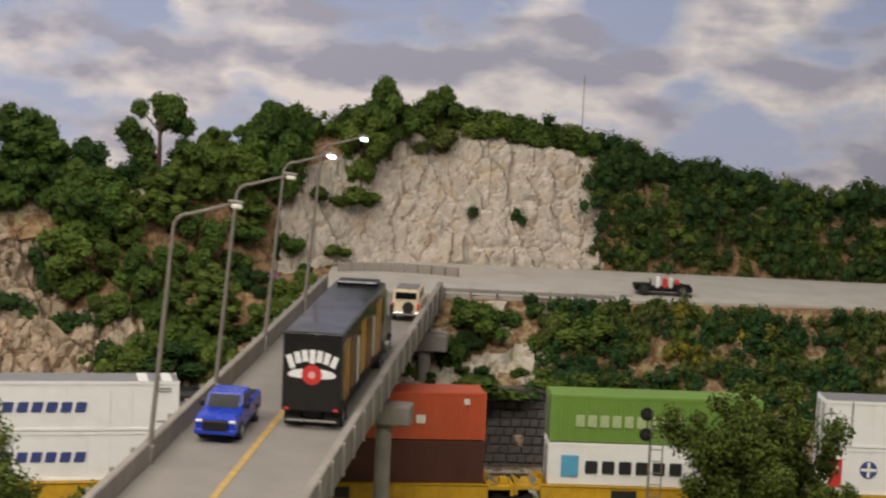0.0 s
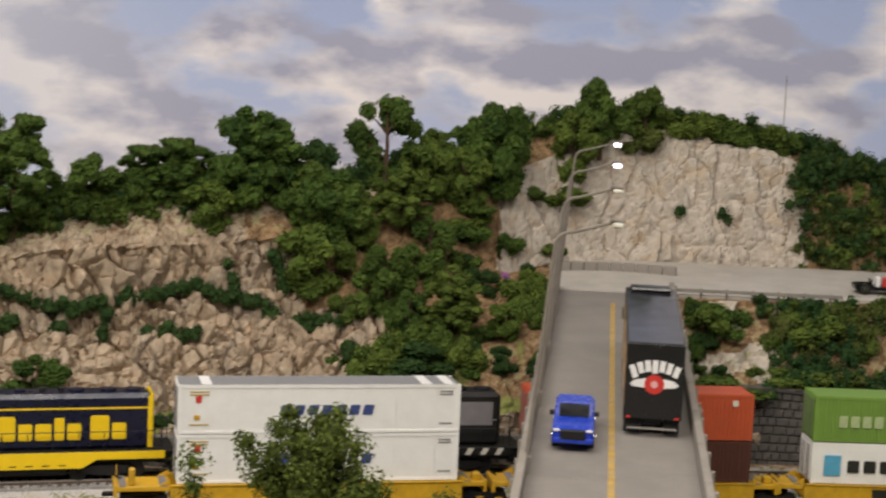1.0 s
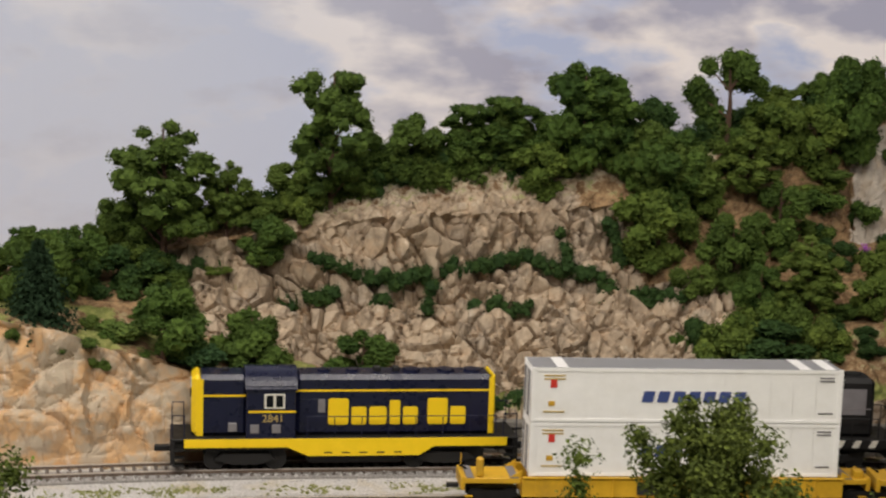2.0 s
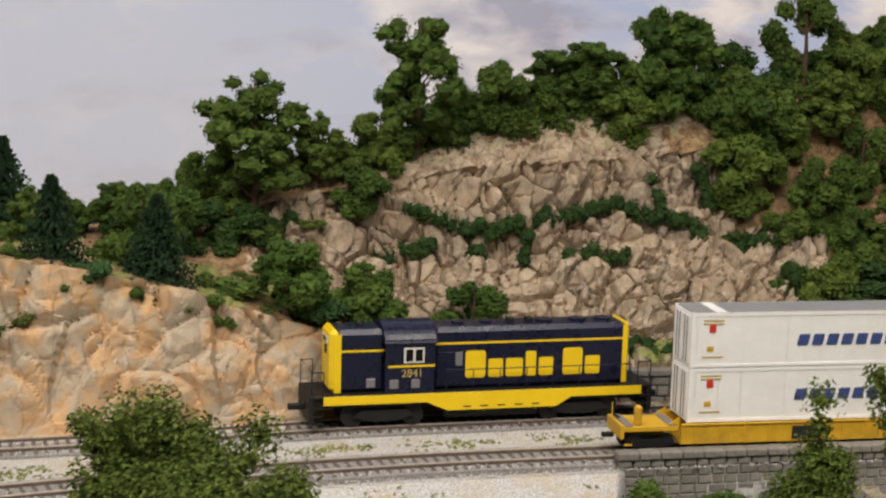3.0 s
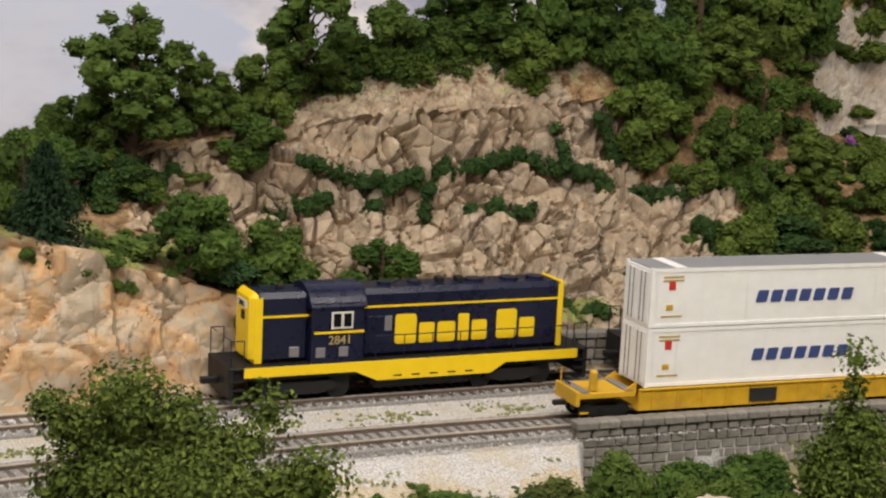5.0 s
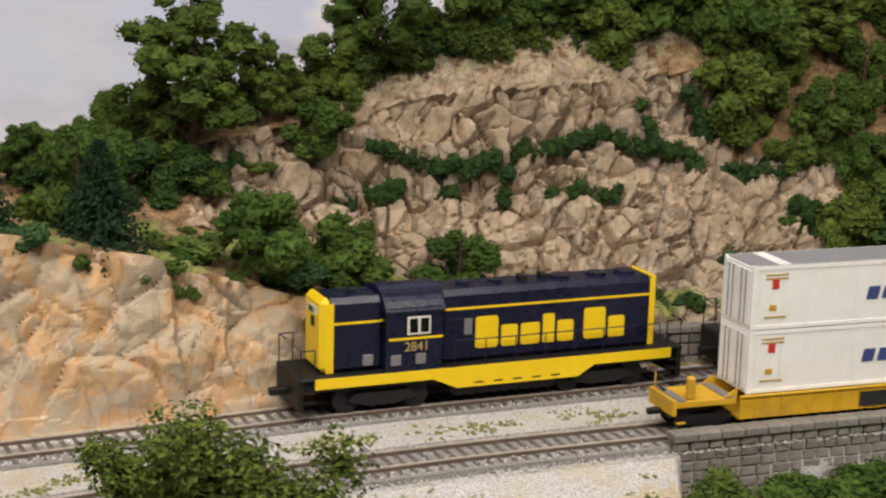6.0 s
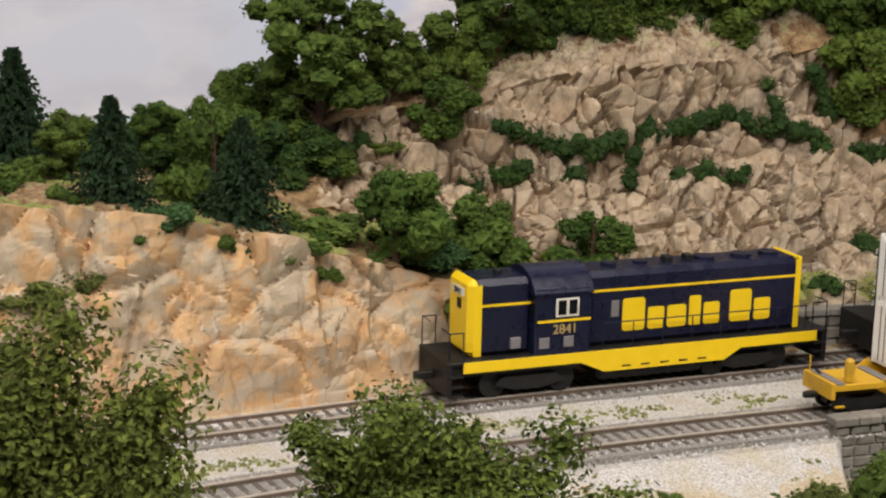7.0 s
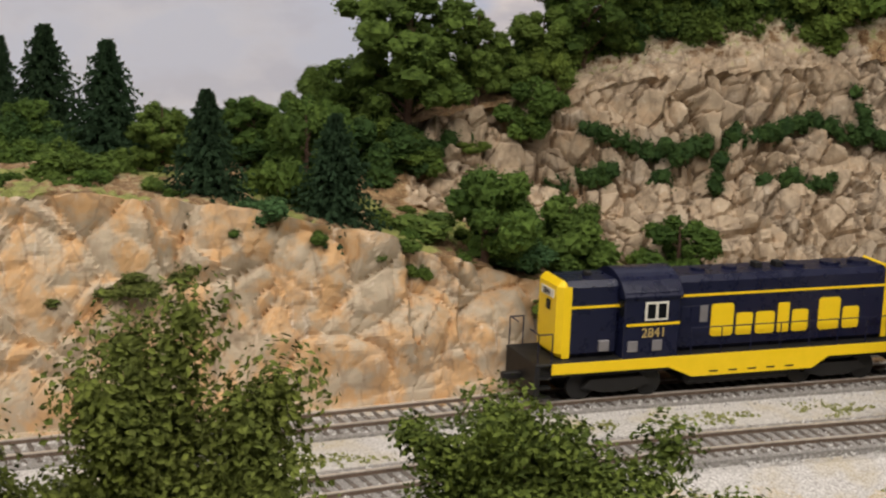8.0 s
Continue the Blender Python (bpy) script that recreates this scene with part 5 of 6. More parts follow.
def make_tree(seed, material, label, n=26, low=0.08, leaves=70, size=0.028, gap=False):
    rng = random.Random(seed)
    t = thing("tree", label, "tree", "hillside trees")
    blobs = crown_blobs(rng, n, low, 0.40, 0.145)
    if gap:
        blobs = [b for b in blobs if (b[0] - Vector((0.05, 0, 0.55))).length > 0.22]
        blobs += [(Vector((0.30 * math.cos(a), 0.02, 0.58 + 0.30 * math.sin(a))), 0.10) for a in (0.2, 0.9, 1.6, 2.3, 3.0, 3.7, 5.8)]
    bm = bmesh.new()
    add_rod(bm, (0, 0, -0.08), (0.02, 0, 0.45), 0.04, 0.022, 7)
    add_rod(bm, (0.02, 0, 0.45), (0, 0.02, 0.85), 0.022, 0.006, 6)
    for c, r in blobs[::2]:
        add_rod(bm, (0.01, 0, max(0.12, c.z - 0.22)), c, 0.012, 0.004, 5)
    part("trunk", bm, M_BARK, t)
    mesh_object("crown", *leaf_cloud(blobs, int(leaves * 2.2), size * 0.66, rng, 0.78, crumb=3), material, t)
    return t


def make_tall_tree(seed, material, label):
    # unit height with a crown half as wide, of many separate clumps
    rng = random.Random(seed)
    t = thing("tree", label, "tree", "hillside trees")
    blobs, limbs = [], []
    for k in range(22):
        z = 0.20 + 0.66 * (k + rng.random()) / 22
        q = 0.235 * math.sin(math.pi * min(0.9, 0.22 + (z - 0.2) * 0.92)) * rng.uniform(0.45, 1.1)
        a = k * 2.4 + rng.uniform(-0.5, 0.5)
        c = Vector((q * math.cos(a), q * math.sin(a), z))
        limbs.append((c, 0))
        for _ in range(5):
            blobs.append((c + Vector((rng.gauss(0, 0.052), rng.gauss(0, 0.052), rng.gauss(0, 0.045))), rng.uniform(0.040, 0.074)))
    bm = bmesh.new()
    add_rod(bm, (0, 0, -0.06), (0.01, 0, 0.5), 0.022, 0.013, 7)
    add_rod(bm, (0.01, 0, 0.5), (0, 0.01, 0.93), 0.013, 0.004, 6)
    for c, r in limbs:
        add_rod(bm, (0.005, 0, max(0.08, c.z - 0.16)), c, 0.008, 0.003, 5)
    part("trunk", bm, M_BARK, t)
    mesh_object("crown", *leaf_cloud(blobs, 80, 0.0112, rng, 0.78, crumb=2), material, t)
    return t


def make_bush(seed, material, label, name="bush", n=11, leaves=70, size=0.05):
    rng = random.Random(seed)
    blobs = []
    for _ in range(n):
        a, q = rng.random() * 6.283, rng.random() ** 0.6
        blobs.append((Vector((0.40 * q * math.cos(a), 0.40 * q * math.sin(a), rng.uniform(0.05, 0.80) * (1 - 0.45 * q))), rng.uniform(0.15, 0.25)))
    ob = mesh_object(name, *leaf_cloud(blobs, int(leaves * 1.8), size * 0.7, rng, 0.76, crumb=3), material)
    return tagged(ob, label, "bush", "hillside bushes")


def make_spruce(seed):
    rng = random.Random(seed)
    t = thing("spruce_tree", "slim dark green spruce tree on the rock ledge", "tree", "spruces")
    part("trunk", rod((0, 0, -0.06), (0, 0, 0.97), 0.022, 0.004, 7), M_BARK, t)
    verts, faces = [], []
    tiers = 26
    for k in range(tiers):
        z = 0.06 + 0.92 * k / tiers
        reach = (0.86 * (1 - k / tiers) ** 0.9 + 0.04) * (0.86, 1.12, 1.0)[k % 3]
        n = max(7, int(17 - 8 * k / tiers))
        for j in range(n):
            a = 6.283 * (j + rng.random() * 0.8) / n
            q = reach * rng.uniform(0.6, 1.15)
            d = Vector((math.cos(a), math.sin(a), 0))
            side = Vector((-d.y, d.x, 0))
            for step in range(8):
                f = (step + 0.6) / 8
                p = Vector((0, 0, z)) + d * q * f + Vector((0, 0, -0.16 * q * f + rng.uniform(-0.02, 0.02)))
                for s in (-1, 1, 0):
                    e = len(verts)
                    tip = p + side * s * (0.035 + 0.075 * (1 - k / tiers)) * (1.25 - f) * rng.uniform(0.6, 1.3) + d * 0.045 + Vector((0, 0, rng.uniform(-0.045, 0.03)))
                    verts += [tuple(p - d * 0.03 + Vector((0, 0, 0.012))), tuple(p + d * 0.03 - Vector((0, 0, 0.02))), tuple(tip)]
                    faces.append((e, e + 1, e + 2))
    mesh_object("needles", verts, faces, M_NEEDLE, t)
    return t


def make_front_tree(seed, tall, wide, label, material, lush):
    # a fine-leaved armature tree: bent twisting boughs that carry clouds of small leaves
    rng = random.Random(seed)
    t = thing("tree", label, "tree", "foreground trees")
    bm = bmesh.new()
    tips = []

    def grow_bough(p, d, length, r, depth):
        for _ in range(3):
            d = (d + Vector((rng.gauss(0, 0.28), rng.gauss(0, 0.28), rng.gauss(0.02, 0.2)))).normalized()
            q = p + d * length / 3
            add_rod(bm, p, q, r, r * 0.8, 6 if depth < 2 else 4)
            p, r = q, r * 0.8
            if depth >= 2:
                tips.append(p.copy())
        if depth < 3:
            for _ in range(rng.choice((2, 3, 3)) if depth else 9):
                a = rng.random() * 6.283
                out = Vector((math.cos(a), math.sin(a), rng.uniform(-0.35, 0.8)))
                grow_bough(p + Vector((0, 0, rng.uniform(-0.12, 0.05) if depth == 0 else 0)), (d * 0.35 + out).normalized(), length * rng.uniform(0.75, 0.95), r * 0.75, depth + 1)

    grow_bough(Vector((0, 0, -0.04)), Vector((0.05, 0, 1)), 0.30, 0.030, 0)
    high = sorted(p.z for p in tips)[int(len(tips) * 0.985)]
    reach = sorted(max(abs(p.x), abs(p.y)) for p in tips)[int(len(tips) * 0.93)]
    fit = Vector(((wide - 0.004) / reach, (wide - 0.004) / reach, (tall - 0.005) / high))
    for v in bm.verts:
        v.co = v.co * fit
    part("trunk", bm, M_BARK, t, "twisted brown trunk and boughs")
    blobs = [(p * fit + Vector((rng.gauss(0, 0.002), rng.gauss(0, 0.002), rng.gauss(0, 0.002))), rng.uniform(0.0060, 0.0125) * lush) for p in tips if p.z > 0.1]
    mesh_object("crown", *leaf_cloud(blobs, int((60 + 90 * min(1, wide / 0.05)) * lush * 2.0), 0.00135, rng, core=0.3, inner=0.25), material, t)
    return t


GREEN = "clump-foliage model tree with a dark trunk on the hillside"
STOCK = {
    "tree": [make_tree(s, m, "mid-green " + GREEN) for s, m in ((1, M_LEAF), (2, M_LEAF), (3, M_LEAF), (4, M_LEAFLIGHT2), (5, M_LEAF))],
    "talltree": [make_tall_tree(s, m, "tall " + GREEN) for s, m in ((61, M_LEAF), (62, M_LEAF), (63, M_LEAFLIGHT2))],
    "looptree": [make_tree(8, M_LEAF, "mid-green model tree with a see-through gap in its crown", n=12, gap=True)],
    "bush": [make_bush(s, m, "green clump-foliage bush rooted in the rock ledge") for s, m in ((11, M_LEAF), (12, M_LEAF), (13, M_LEAFLIGHT2))],
    "darkbush": [make_bush(s, M_LEAFDARK, "dense dark green shrub on the hillside") for s in (21, 22)],
    "olive": [make_bush(s, M_LEAFOLIVE, "olive green thin shrub on the slope") for s in (31, 32)],
    "yellow": [make_bush(35, M_LEAFYELLOW, "yellow-green shrub on the slope")],
    "light": [make_bush(36, M_LEAFLIGHT, "light green low shrub beside the rock")],
    "bluebush": [make_bush(37, M_LEAFBLUE, "blue-green low shrub on the rock ledge")],
    "spruce": [make_spruce(s) for s in (41, 42)],
    "fbush": [make_bush(s, m, "low green ground-cover shrub in front of the track", n=16, leaves=90, size=0.036) for s, m in ((51, M_LEAF), (52, M_LEAFDARK2), (53, M_LEAF))],
    "folive": [make_bush(55, M_LEAFOLIVE, "olive green ground-cover shrub in front of the track", n=16)],
    "ftree": [make_bush(56, M_LEAF, "round green shrub beside the parapet end", n=24, leaves=110, size=0.034)],
}
USED = set()
GROW = random.Random(77)


def grow(kind, spots):
    for x, y, z, h, w in spots:
        if kind == "boulder":
            boulder(x, y, z, h, w)
            continue
        tall = kind == "tree" and (h > 1.35 * w or h > 0.09)
        if tall:
            kind_here = "talltree"
        else:
            kind_here = kind
        i = GROW.randrange(len(STOCK[kind_here]))
        m = Matrix.Translation((x, y, z - 0.001)) @ Matrix.Rotation(GROW.random() * 6.283 if kind != "looptree" else 0.0, 4, "Z")
        wide = w * (1.06 if "bush" in kind or kind in ("olive", "light", "yellow", "ftree") else 1.12)
        m = m @ Matrix.Diagonal((wide, wide, h * 1.03, 1))
        if tall:
            m = m @ Matrix.Diagonal((2.0, 2.0, 1, 1))
        first = STOCK[kind_here][i]
        if first.name not in USED:
            USED.add(first.name)
            first.matrix_basis = m
        else:
            ob = copy_thing(first, Matrix.Identity(4))
            ob.matrix_basis = m


def boulder(x, y, z, h, w):
    bm = bmesh.new()
    bmesh.ops.create_icosphere(bm, subdivisions=4, radius=0.5)
    for v in bm.verts:
        p = Vector((v.co.x * w * 1.25, v.co.y * w * 0.8, v.co.z * h * 1.5))
        q = p + Vector((x, y, z)) * 3
        v.co = p + v.co.normalized() * (rock_relief(q, 0.024, 0.9, 0.2) * 0.010 + rock_relief(q * 2.4, 0.024, 0.9, 0.3) * 0.003)
    ob = part("boulder", bm, M_BOULDER)
    ob.matrix_basis = Matrix.Translation((x, y, z + h * 0.2))
    tagged(ob, "pale grey-pink rock lying among the front shrubs", "rock", "front boulders")


def ivy(points):
    # a strand of clumped ground cover that follows a rock ledge
    rng = random.Random(int(abs(points[0][0]) * 1e4))
    blobs = []
    for a, b in zip(points, points[1:]):
        a, b = Vector(a), Vector(b)
        n = max(2, int((b - a).length / 0.0035))
        for k in range(n):
            p = a.lerp(b, (k + rng.random()) / n) + Vector((rng.gauss(0, 0.001), -0.004 + rng.gauss(0, 0.001), rng.gauss(0, 0.0020)))
            blobs.append((p, rng.uniform(0.0042, 0.0080)))
    ob = mesh_object("ivy_strand", *leaf_cloud(blobs, 60, 0.0010, rng, 0.7, crumb=2), M_LEAFDARK)
    tagged(ob, "strand of dark green ivy along a rock ledge", "ivy", "ivy strands")


grow("tree", (
    (-0.306, -0.005, 0.093, 0.044, 0.031),
    (-0.260, 0.044, 0.089, 0.047, 0.029),
    (-0.233, 0.125, 0.104, 0.041, 0.035),
    (-0.229, -0.030, 0.083, 0.062, 0.046),
    (-0.228, 0.015, 0.082, 0.058, 0.031),
    (-0.225, 0.048, 0.086, 0.051, 0.041),
    (-0.219, 0.125, 0.109, 0.036, 0.030),
    (-0.172, 0.080, 0.108, 0.104, 0.062),
    (-0.132, -0.042, 0.057, 0.058, 0.060),
    (-0.130, 0.102, 0.123, 0.060, 0.031),
    (-0.109, 0.118, 0.133, 0.028, 0.034),
    (-0.097, 0.094, 0.109, 0.037, 0.041),
    (-0.087, 0.138, 0.145, 0.039, 0.042),
    (-0.082, 0.000, 0.042, 0.050, 0.054),
    (-0.061, 0.147, 0.144, 0.110, 0.056),
    (-0.013, 0.043, 0.033, 0.040, 0.050),
    (-0.005, 0.167, 0.169, 0.052, 0.054),
))
grow("tree", (
    (0.043, 0.179, 0.175, 0.055, 0.039),
    (0.069, 0.185, 0.184, 0.050, 0.042),
    (0.071, 0.180, 0.180, 0.057, 0.042),
    (0.101, 0.175, 0.158, 0.047, 0.052),
    (0.127, 0.195, 0.184, 0.080, 0.070),
    (0.144, 0.200, 0.181, 0.079, 0.048),
    (0.167, 0.193, 0.169, 0.052, 0.041),
    (0.175, 0.190, 0.165, 0.055, 0.031),
    (0.184, 0.189, 0.165, 0.058, 0.051),
    (0.189, 0.165, 0.111, 0.063, 0.066),
    (0.198, 0.184, 0.147, 0.070, 0.060),
    (0.199, 0.185, 0.151, 0.056, 0.063),
    (0.208, 0.194, 0.156, 0.051, 0.041),
    (0.223, 0.190, 0.148, 0.035, 0.037),
    (0.245, 0.166, 0.095, 0.063, 0.053),
    (0.254, 0.207, 0.156, 0.061, 0.044),
    (0.266, 0.138, 0.082, 0.040, 0.037),
))
grow("tree", (
    (0.273, 0.234, 0.187, 0.055, 0.053),
    (0.280, 0.200, 0.130, 0.048, 0.045),
    (0.302, 0.142, 0.083, 0.060, 0.043),
    (0.310, 0.254, 0.178, 0.061, 0.063),
    (0.334, 0.271, 0.191, 0.084, 0.068),
    (0.335, 0.272, 0.193, 0.081, 0.064),
    (0.348, 0.132, 0.087, 0.033, 0.036),
    (0.405, 0.326, 0.203, 0.066, 0.056),
    (0.429, 0.340, 0.228, 0.072, 0.056),
    (0.471, 0.356, 0.240, 0.052, 0.046),
))
grow("bush", (
    (-0.384, -0.004, 0.097, 0.024, 0.027),
    (-0.346, -0.057, 0.100, 0.026, 0.040),
    (-0.316, -0.109, 0.091, 0.015, 0.011),
    (-0.309, -0.053, 0.096, 0.009, 0.017),
    (-0.266, -0.099, 0.084, 0.011, 0.017),
    (-0.253, -0.022, 0.089, 0.026, 0.027),
    (-0.221, -0.086, 0.079, 0.013, 0.016),
    (-0.199, 0.132, 0.114, 0.025, 0.025),
    (-0.184, -0.074, 0.072, 0.014, 0.026),
    (-0.178, 0.073, 0.096, 0.015, 0.043),
    (-0.170, -0.065, 0.059, 0.014, 0.016),
    (-0.131, 0.087, 0.101, 0.008, 0.020),
    (-0.091, -0.027, 0.028, 0.024, 0.042),
    (-0.079, 0.130, 0.139, 0.038, 0.030),
    (-0.074, -0.023, 0.031, 0.026, 0.046),
    (-0.069, -0.024, 0.027, 0.031, 0.050),
    (-0.051, -0.017, 0.027, 0.020, 0.057),
))
grow("bush", (
    (-0.044, -0.012, 0.027, 0.030, 0.047),
    (-0.037, -0.023, 0.004, 0.030, 0.026),
    (-0.018, -0.003, -0.002, 0.042, 0.042),
    (0.188, 0.165, 0.111, 0.030, 0.037),
    (0.218, 0.150, 0.096, 0.033, 0.030),
    (0.240, 0.094, 0.052, 0.044, 0.039),
    (0.248, 0.181, 0.121, 0.034, 0.048),
    (0.254, 0.115, 0.067, 0.036, 0.036),
    (0.284, 0.128, 0.075, 0.045, 0.039),
    (0.310, 0.251, 0.164, 0.024, 0.044),
    (0.310, 0.222, 0.129, 0.027, 0.035),
    (0.313, 0.109, 0.066, 0.036, 0.036),
    (0.313, 0.234, 0.152, 0.028, 0.039),
    (0.314, 0.254, 0.174, 0.019, 0.044),
    (0.348, 0.262, 0.140, 0.030, 0.030),
    (0.368, 0.296, 0.188, 0.015, 0.030),
    (0.371, 0.154, 0.098, 0.037, 0.033),
))
grow("bush", (
    (0.385, 0.289, 0.139, 0.015, 0.030),
    (0.360, 0.185, 0.106, 0.034, 0.036),
    (0.370, 0.214, 0.114, 0.028, 0.030),
    (0.396, 0.318, 0.182, 0.025, 0.051),
    (0.495, 0.133, 0.071, 0.040, 0.027),
    (0.512, 0.151, 0.101, 0.029, 0.041),
    (0.515, 0.369, 0.247, 0.034, 0.047),
    (0.518, 0.121, 0.056, 0.022, 0.080),
    (0.530, 0.152, 0.097, 0.032, 0.041),
    (0.547, 0.379, 0.242, 0.038, 0.052),
    (0.584, 0.392, 0.238, 0.032, 0.047),
    (0.585, 0.129, 0.062, 0.018, 0.054),
    (0.599, 0.161, 0.094, 0.032, 0.050),
    (0.605, 0.386, 0.234, 0.029, 0.032),
))
grow("looptree", (
    (0.237, 0.238, 0.194, 0.082, 0.072),
))
grow("olive", (
    (-0.347, -0.125, 0.055, 0.012, 0.024),
    (-0.306, -0.121, 0.060, 0.012, 0.035),
    (-0.286, -0.109, 0.063, 0.015, 0.022),
    (0.469, 0.353, 0.232, 0.028, 0.041),
    (0.567, 0.156, 0.089, 0.032, 0.027),
))
grow("darkbush", (
    (0.227, 0.113, 0.057, 0.027, 0.023),
    (0.238, 0.076, 0.029, 0.022, 0.043),
    (0.277, 0.103, 0.061, 0.027, 0.063),
))
grow("spruce", (
    (-0.420, 0.136, 0.085, 0.070, 0.021),
    (-0.395, 0.144, 0.087, 0.075, 0.039),
    (-0.342, 0.039, 0.096, 0.069, 0.035),
    (-0.277, -0.074, 0.094, 0.060, 0.030),
    (-0.213, -0.061, 0.081, 0.061, 0.032),
))
grow("bluebush", (
    (-0.245, -0.091, 0.088, 0.021, 0.034),
    (-0.119, -0.034, 0.054, 0.027, 0.045),
))
grow("light", (
    (-0.169, -0.020, 0.069, 0.021, 0.043),
))
grow("ftree", (
    (0.097, -0.174, -0.044, 0.054, 0.054),
))
grow("fbush", (
    (-0.248, -0.293, -0.023, 0.026, 0.026),
    (-0.206, -0.300, -0.034, 0.012, 0.046),
    (-0.091, -0.256, -0.037, 0.031, 0.046),
    (-0.079, -0.272, -0.038, 0.013, 0.048),
    (-0.048, -0.243, -0.037, 0.030, 0.053),
    (0.005, -0.208, -0.029, 0.023, 0.045),
    (0.061, -0.251, -0.039, 0.013, 0.037),
    (0.119, -0.217, -0.048, 0.015, 0.029),
    (0.152, -0.125, -0.045, 0.035, 0.046),
    (0.188, -0.124, -0.043, 0.039, 0.050),
    (0.191, -0.183, -0.049, 0.040, 0.044),
))
grow("folive", (
    (0.001, -0.260, -0.039, 0.010, 0.046),
))
grow("boulder", (
    (0.020, -0.240, -0.037, 0.020, 0.060),
    (0.049, -0.195, -0.030, 0.010, 0.030),
    (0.104, -0.222, -0.048, 0.010, 0.026),
    (0.135, -0.204, -0.046, 0.034, 0.049),
    (0.182, -0.204, -0.050, 0.012, 0.036),
))
ivy(((-0.064, 0.104, 0.114), (-0.029, 0.116, 0.101), (-0.004, 0.119, 0.097), (0.023, 0.138, 0.103), (0.053, 0.139, 0.108), (0.090, 0.158, 0.116)))
ivy(((0.090, 0.158, 0.116), (0.113, 0.145, 0.109), (0.155, 0.155, 0.101)))
ivy(((-0.083, 0.099, 0.081), (-0.045, 0.102, 0.087)))
ivy(((-0.024, 0.115, 0.081), (-0.007, 0.119, 0.079)))
ivy(((0.025, 0.123, 0.096), (0.022, 0.117, 0.074)))
ivy(((0.049, 0.132, 0.077), (0.072, 0.129, 0.081), (0.098, 0.125, 0.080)))
ivy(((0.149, 0.147, 0.091), (0.177, 0.162, 0.086), (0.211, 0.151, 0.090)))
ivy(((0.119, 0.157, 0.133), (0.122, 0.144, 0.109)))
ivy(((0.150, 0.174, 0.144), (0.157, 0.169, 0.132), (0.162, 0.168, 0.108)))
ivy(((0.218, 0.136, 0.075), (0.223, 0.114, 0.061)))
ivy(((-0.192, 0.078, 0.104), (-0.158, 0.079, 0.104), (-0.134, 0.099, 0.106)))
ivy(((0.070, 0.032, 0.024), (0.108, 0.070, 0.026), (0.137, 0.048, 0.027)))
ivy(((0.156, 0.090, 0.043), (0.181, 0.073, 0.040)))
ivy(((0.218, 0.096, 0.036), (0.253, 0.085, 0.037)))
ivy(((0.006, 0.025, 0.026), (0.026, 0.026, 0.023)))
ivy(((0.221, 0.138, 0.077), (0.219, 0.114, 0.061), (0.249, 0.110, 0.060)))
ivy(((0.181, 0.060, 0.024), (0.201, 0.057, 0.024)))
ivy(((0.166, 0.164, 0.090), (0.216, 0.150, 0.094)))
ivy(((0.162, 0.092, 0.046), (0.180, 0.072, 0.039)))
ivy(((-0.194, 0.079, 0.105), (-0.159, 0.078, 0.104)))
ivy(((0.503, 0.345, 0.176), (0.513, 0.344, 0.175)))
ivy(((0.542, 0.351, 0.177), (0.555, 0.348, 0.173)))


def cover(kinds, x0, x1, leg0, leg1, count, small, large, seed):
    # shrubs spread over a stretch of the slope, between two corners of its profile
    rng = random.Random(seed)
    for _ in range(count):
        x, u = rng.uniform(x0, x1), rng.uniform(leg0, leg1)
        pts = profile(x)
        k = min(int(u), len(pts) - 2)
        (y0, z0), (y1, z1) = pts[k], pts[k + 1]
        f = u - k
        w = rng.uniform(small, large)
        grow(rng.choice(kinds), ((x, y0 + (y1 - y0) * f, z0 + (z1 - z0) * f - 0.002, w * rng.uniform(0.7, 1.0), w),))


def thicket(name, material, label, x0, x1, leg0, leg1, count, small, large, seed):
    # massed scrub too dense to count, as one object
    rng = random.Random(seed)
    blobs = []
    for _ in range(count):
        x, u = rng.uniform(x0, x1), rng.uniform(leg0, leg1)
        pts = profile(x)
        k = min(int(u), len(pts) - 2)
        (y0, z0), (y1, z1) = pts[k], pts[k + 1]
        f = u - k
        r = rng.uniform(small, large)
        c = Vector((x, y0 + (y1 - y0) * f, z0 + (z1 - z0) * f))
        for _ in range(6):
            blobs.append((c + Vector((rng.gauss(0, 0.5), rng.gauss(-0.1, 0.3), rng.gauss(0.25, 0.4))) * r, r * rng.uniform(0.3, 0.55)))
    tagged(mesh_object(name, *leaf_cloud(blobs, 55, 0.0013, rng), material), label, "shrubs", kind="stuff")


thicket("hillside_scrub", M_LEAFDARK, "dense dark green scrub on the far hillside", 0.622, 1.15, 8.0, 10.1, 280, 0.012, 0.021, 5)
thicket("hillside_scrub", M_LEAFLIGHT2, "mixed mid-green scrub on the far hillside", 0.618, 1.15, 8.05, 10.2, 110, 0.010, 0.018, 25)
thicket("hillside_scrub", M_LEAFOLIVE, "olive and brown scrub at the hill foot", 0.62, 1.15, 7.97, 8.7, 130, 0.007, 0.013, 26)
thicket("bank_scrub", M_LEAFDARK2, "dense green scrub on the bank below the road", 0.565, 1.15, 5.9, 6.95, 230, 0.008, 0.015, 6)
thicket("bank_scrub", M_LEAFOLIVE, "olive green scrub on the bank below the road", 0.58, 1.15, 6.0, 6.95, 150, 0.007, 0.014, 27)
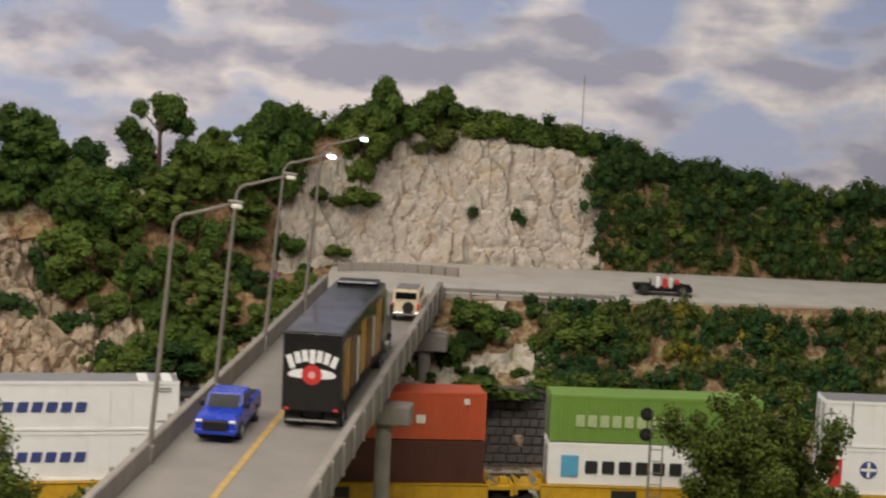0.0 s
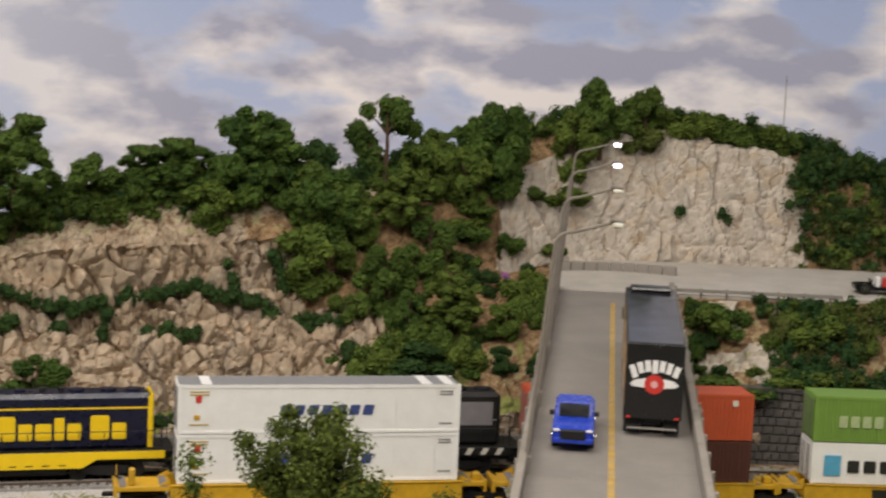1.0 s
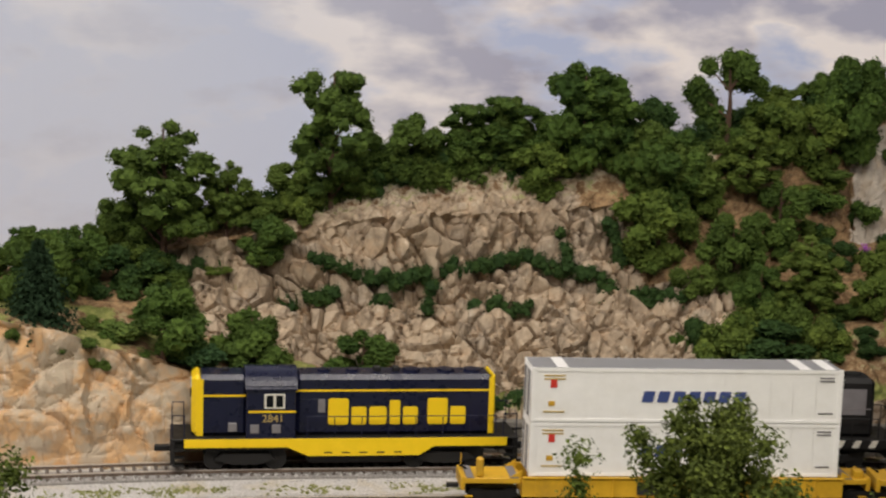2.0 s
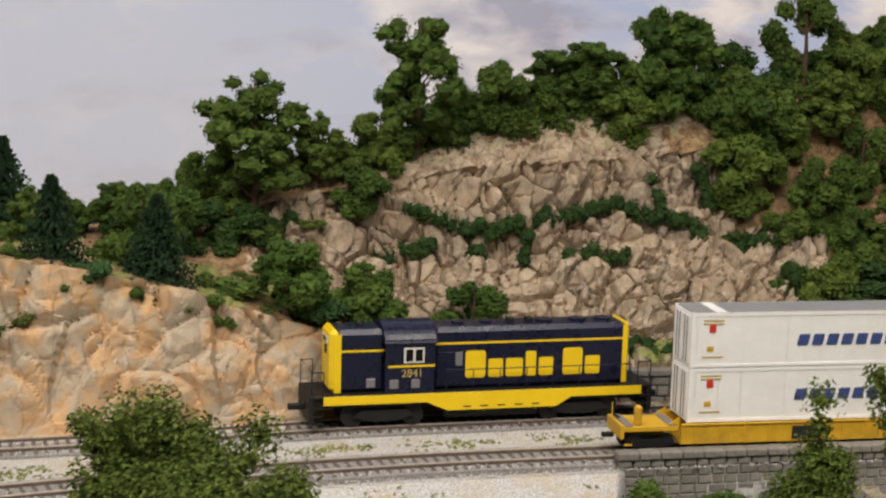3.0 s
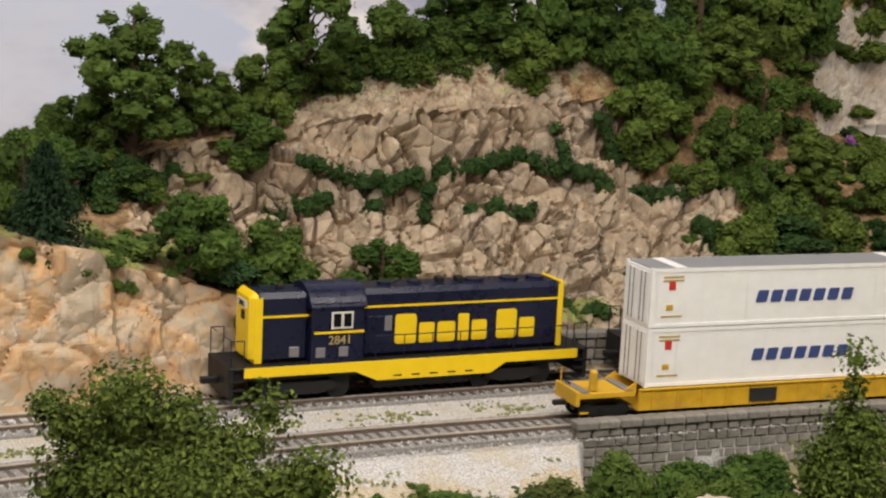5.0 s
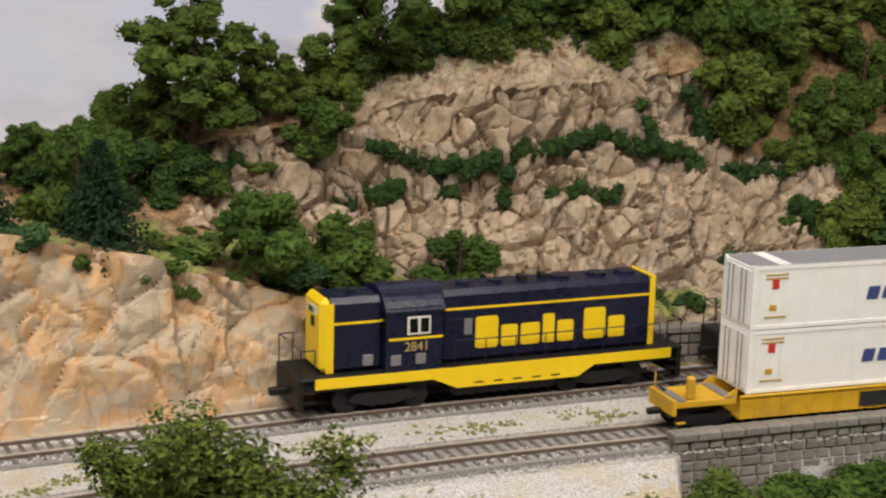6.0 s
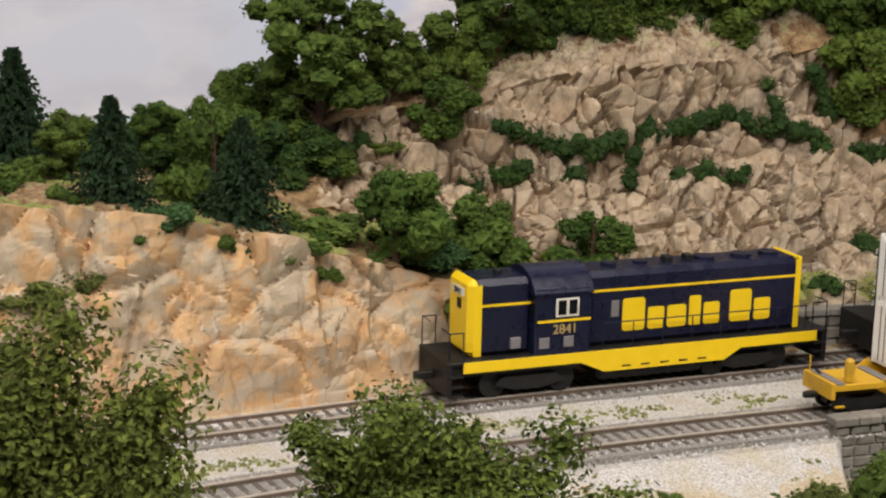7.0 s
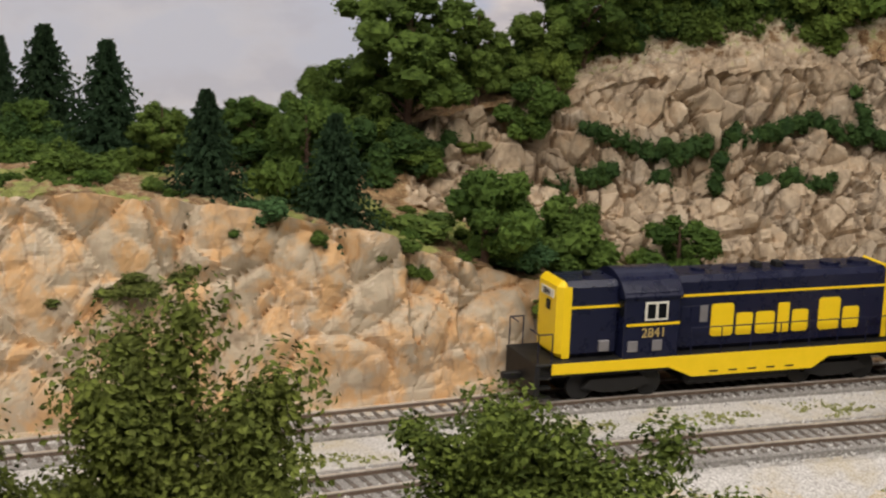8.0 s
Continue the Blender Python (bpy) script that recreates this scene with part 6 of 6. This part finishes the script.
thicket("bank_scrub", M_LEAFLIGHT2, "light green scrub on the bank below the road", 0.56, 1.15, 6.0, 6.95, 70, 0.006, 0.012, 28)
thicket("bank_scrub", M_LEAFYELLOW, "yellow-green scrub on the bank below the road", 0.66, 0.74, 6.2, 6.85, 7, 0.008, 0.013, 29)
thicket("ridge_scrub", M_LEAF, "green undergrowth along the hill crest", -0.25, 0.62, 9.65, 10.15, 190, 0.008, 0.016, 9)
thicket("ridge_scrub", M_LEAFDARK, "dark undergrowth along the hill crest", -0.25, 0.62, 9.7, 10.2, 140, 0.008, 0.017, 30)
cover(("bush", "darkbush"), 0.40, 0.58, 6.05, 6.95, 26, 0.012, 0.024, 7)
cover(("tree", "bush", "bush"), 0.20, 0.34, 6.6, 9.9, 10, 0.014, 0.026, 8)
cover(("tree", "darkbush"), -0.06, 0.36, 9.9, 10.25, 22, 0.030, 0.048, 9)
cover(("bush", "light", "bush"), -0.40, -0.03, 6.15, 7.0, 34, 0.010, 0.022, 11)
cover(("tree", "bush", "darkbush"), -0.42, -0.17, 7.3, 9.0, 28, 0.026, 0.042, 12)
cover(("fbush", "fbush", "folive"), -0.45, 0.07, 1.6, 2.35, 50, 0.018, 0.042, 13)
cover(("fbush", "fbush", "folive"), 0.07, 0.42, 1.5, 1.95, 36, 0.022, 0.05, 14)
cover(("fbush", "light", "folive"), -0.40, 0.07, 2.3, 2.7, 22, 0.006, 0.014, 15)
cover(("fbush", "light", "folive", "light"), -0.30, 0.07, 2.05, 2.6, 46, 0.006, 0.013, 16)
cover(("fbush", "folive", "fbush"), -0.22, 0.42, 1.25, 1.75, 44, 0.020, 0.042, 17)
cover(("bush", "darkbush", "bush"), 0.27, 0.39, 6.3, 8.1, 18, 0.016, 0.030, 18)


def place_front_tree(seed, x, y, z, top, wide, label, material, lush=1.0):
    t = make_front_tree(seed, top - z, wide, label, material, lush)
    t.matrix_basis = Matrix.Translation((x, y, z))


place_front_tree(3, -0.154, -0.425, -0.060, 0.082, 0.076, "olive green fine-leaved tree with twisted boughs before the track", M_LEAFFRONT, 1.3)
place_front_tree(5, -0.237, -0.402, -0.058, 0.120, 0.076, "green fine-leaved tree with twisted brown boughs", M_LEAFFRONT, 1.5)
place_front_tree(7, 0.237, -0.315, -0.052, 0.112, 0.038, "green fine-leaved tree in front of the tracks", M_LEAFFRONT)
place_front_tree(9, 0.160, -0.318, -0.052, 0.064, 0.019, "slim young olive green tree in front of the tracks", M_LEAFFRONT)
place_front_tree(11, 0.308, -0.32, -0.052, 0.066, 0.018, "small thin olive tree in front of the tracks", M_LEAFFRONT)
place_front_tree(13, 0.715, -0.135, -0.045, 0.100, 0.060, "dark green fine-leaved tree near the signal", M_LEAFFRONT)


M_WEED = foliage("dry_grass_tufts", (0.16, 0.18, 0.05), (0.42, 0.42, 0.17))


def build_weeds():
    # tufts between the tracks, at the foot of the rock and on the front slope
    rng = random.Random(15)
    blobs = []
    for _ in range(2000):
        x = rng.uniform(-0.4, 0.85)
        k = rng.random()
        if k < 0.4:
            y, z = (front_line(x) + rear_line(x)) / 2 + rng.gauss(0, 0.006), track_z(x) - 0.005
        elif k < 0.6:
            y, z = rear_line(x) + 0.024 + rng.gauss(0, 0.003), track_z(x) - 0.003
        elif x < 0.07:
            u = rng.random()
            y, z = front_line(x) - 0.03 - 0.055 * u, track_z(x) - 0.006 + (-0.036 - track_z(x) + 0.006) * u
        else:
            continue
        if noise.noise(Vector((x * 22, y * 22, 0))) < -0.1:
            continue
        for _ in range(rng.randrange(2, 8)):
            blobs.append((Vector((x + rng.gauss(0, 0.0035), y + rng.gauss(0, 0.0018), z)), rng.uniform(0.0005, 0.0014)))
    ob = mesh_object("weeds", *leaf_cloud(blobs, 9, 0.0007, rng, core=0.5), M_WEED)
    tagged(ob, "small tufts of light green weeds beside the tracks", "weeds", kind="stuff")


build_weeds()
tagged(mesh_object("blossom", *leaf_cloud([(Vector((0.344, 0.186, 0.131)), 0.0035), (Vector((0.347, 0.187, 0.129)), 0.0025)], 30, 0.001, random.Random(2)), M_BLOSSOM), "small violet blossom tuft at the rock foot", "flower")

# patterns that were copied nowhere
for kind in STOCK.values():
    for ob in kind:
        if ob.name not in USED:
            for o in (*ob.children_recursive, ob):
                bpy.data.objects.remove(o)
    kind.clear()
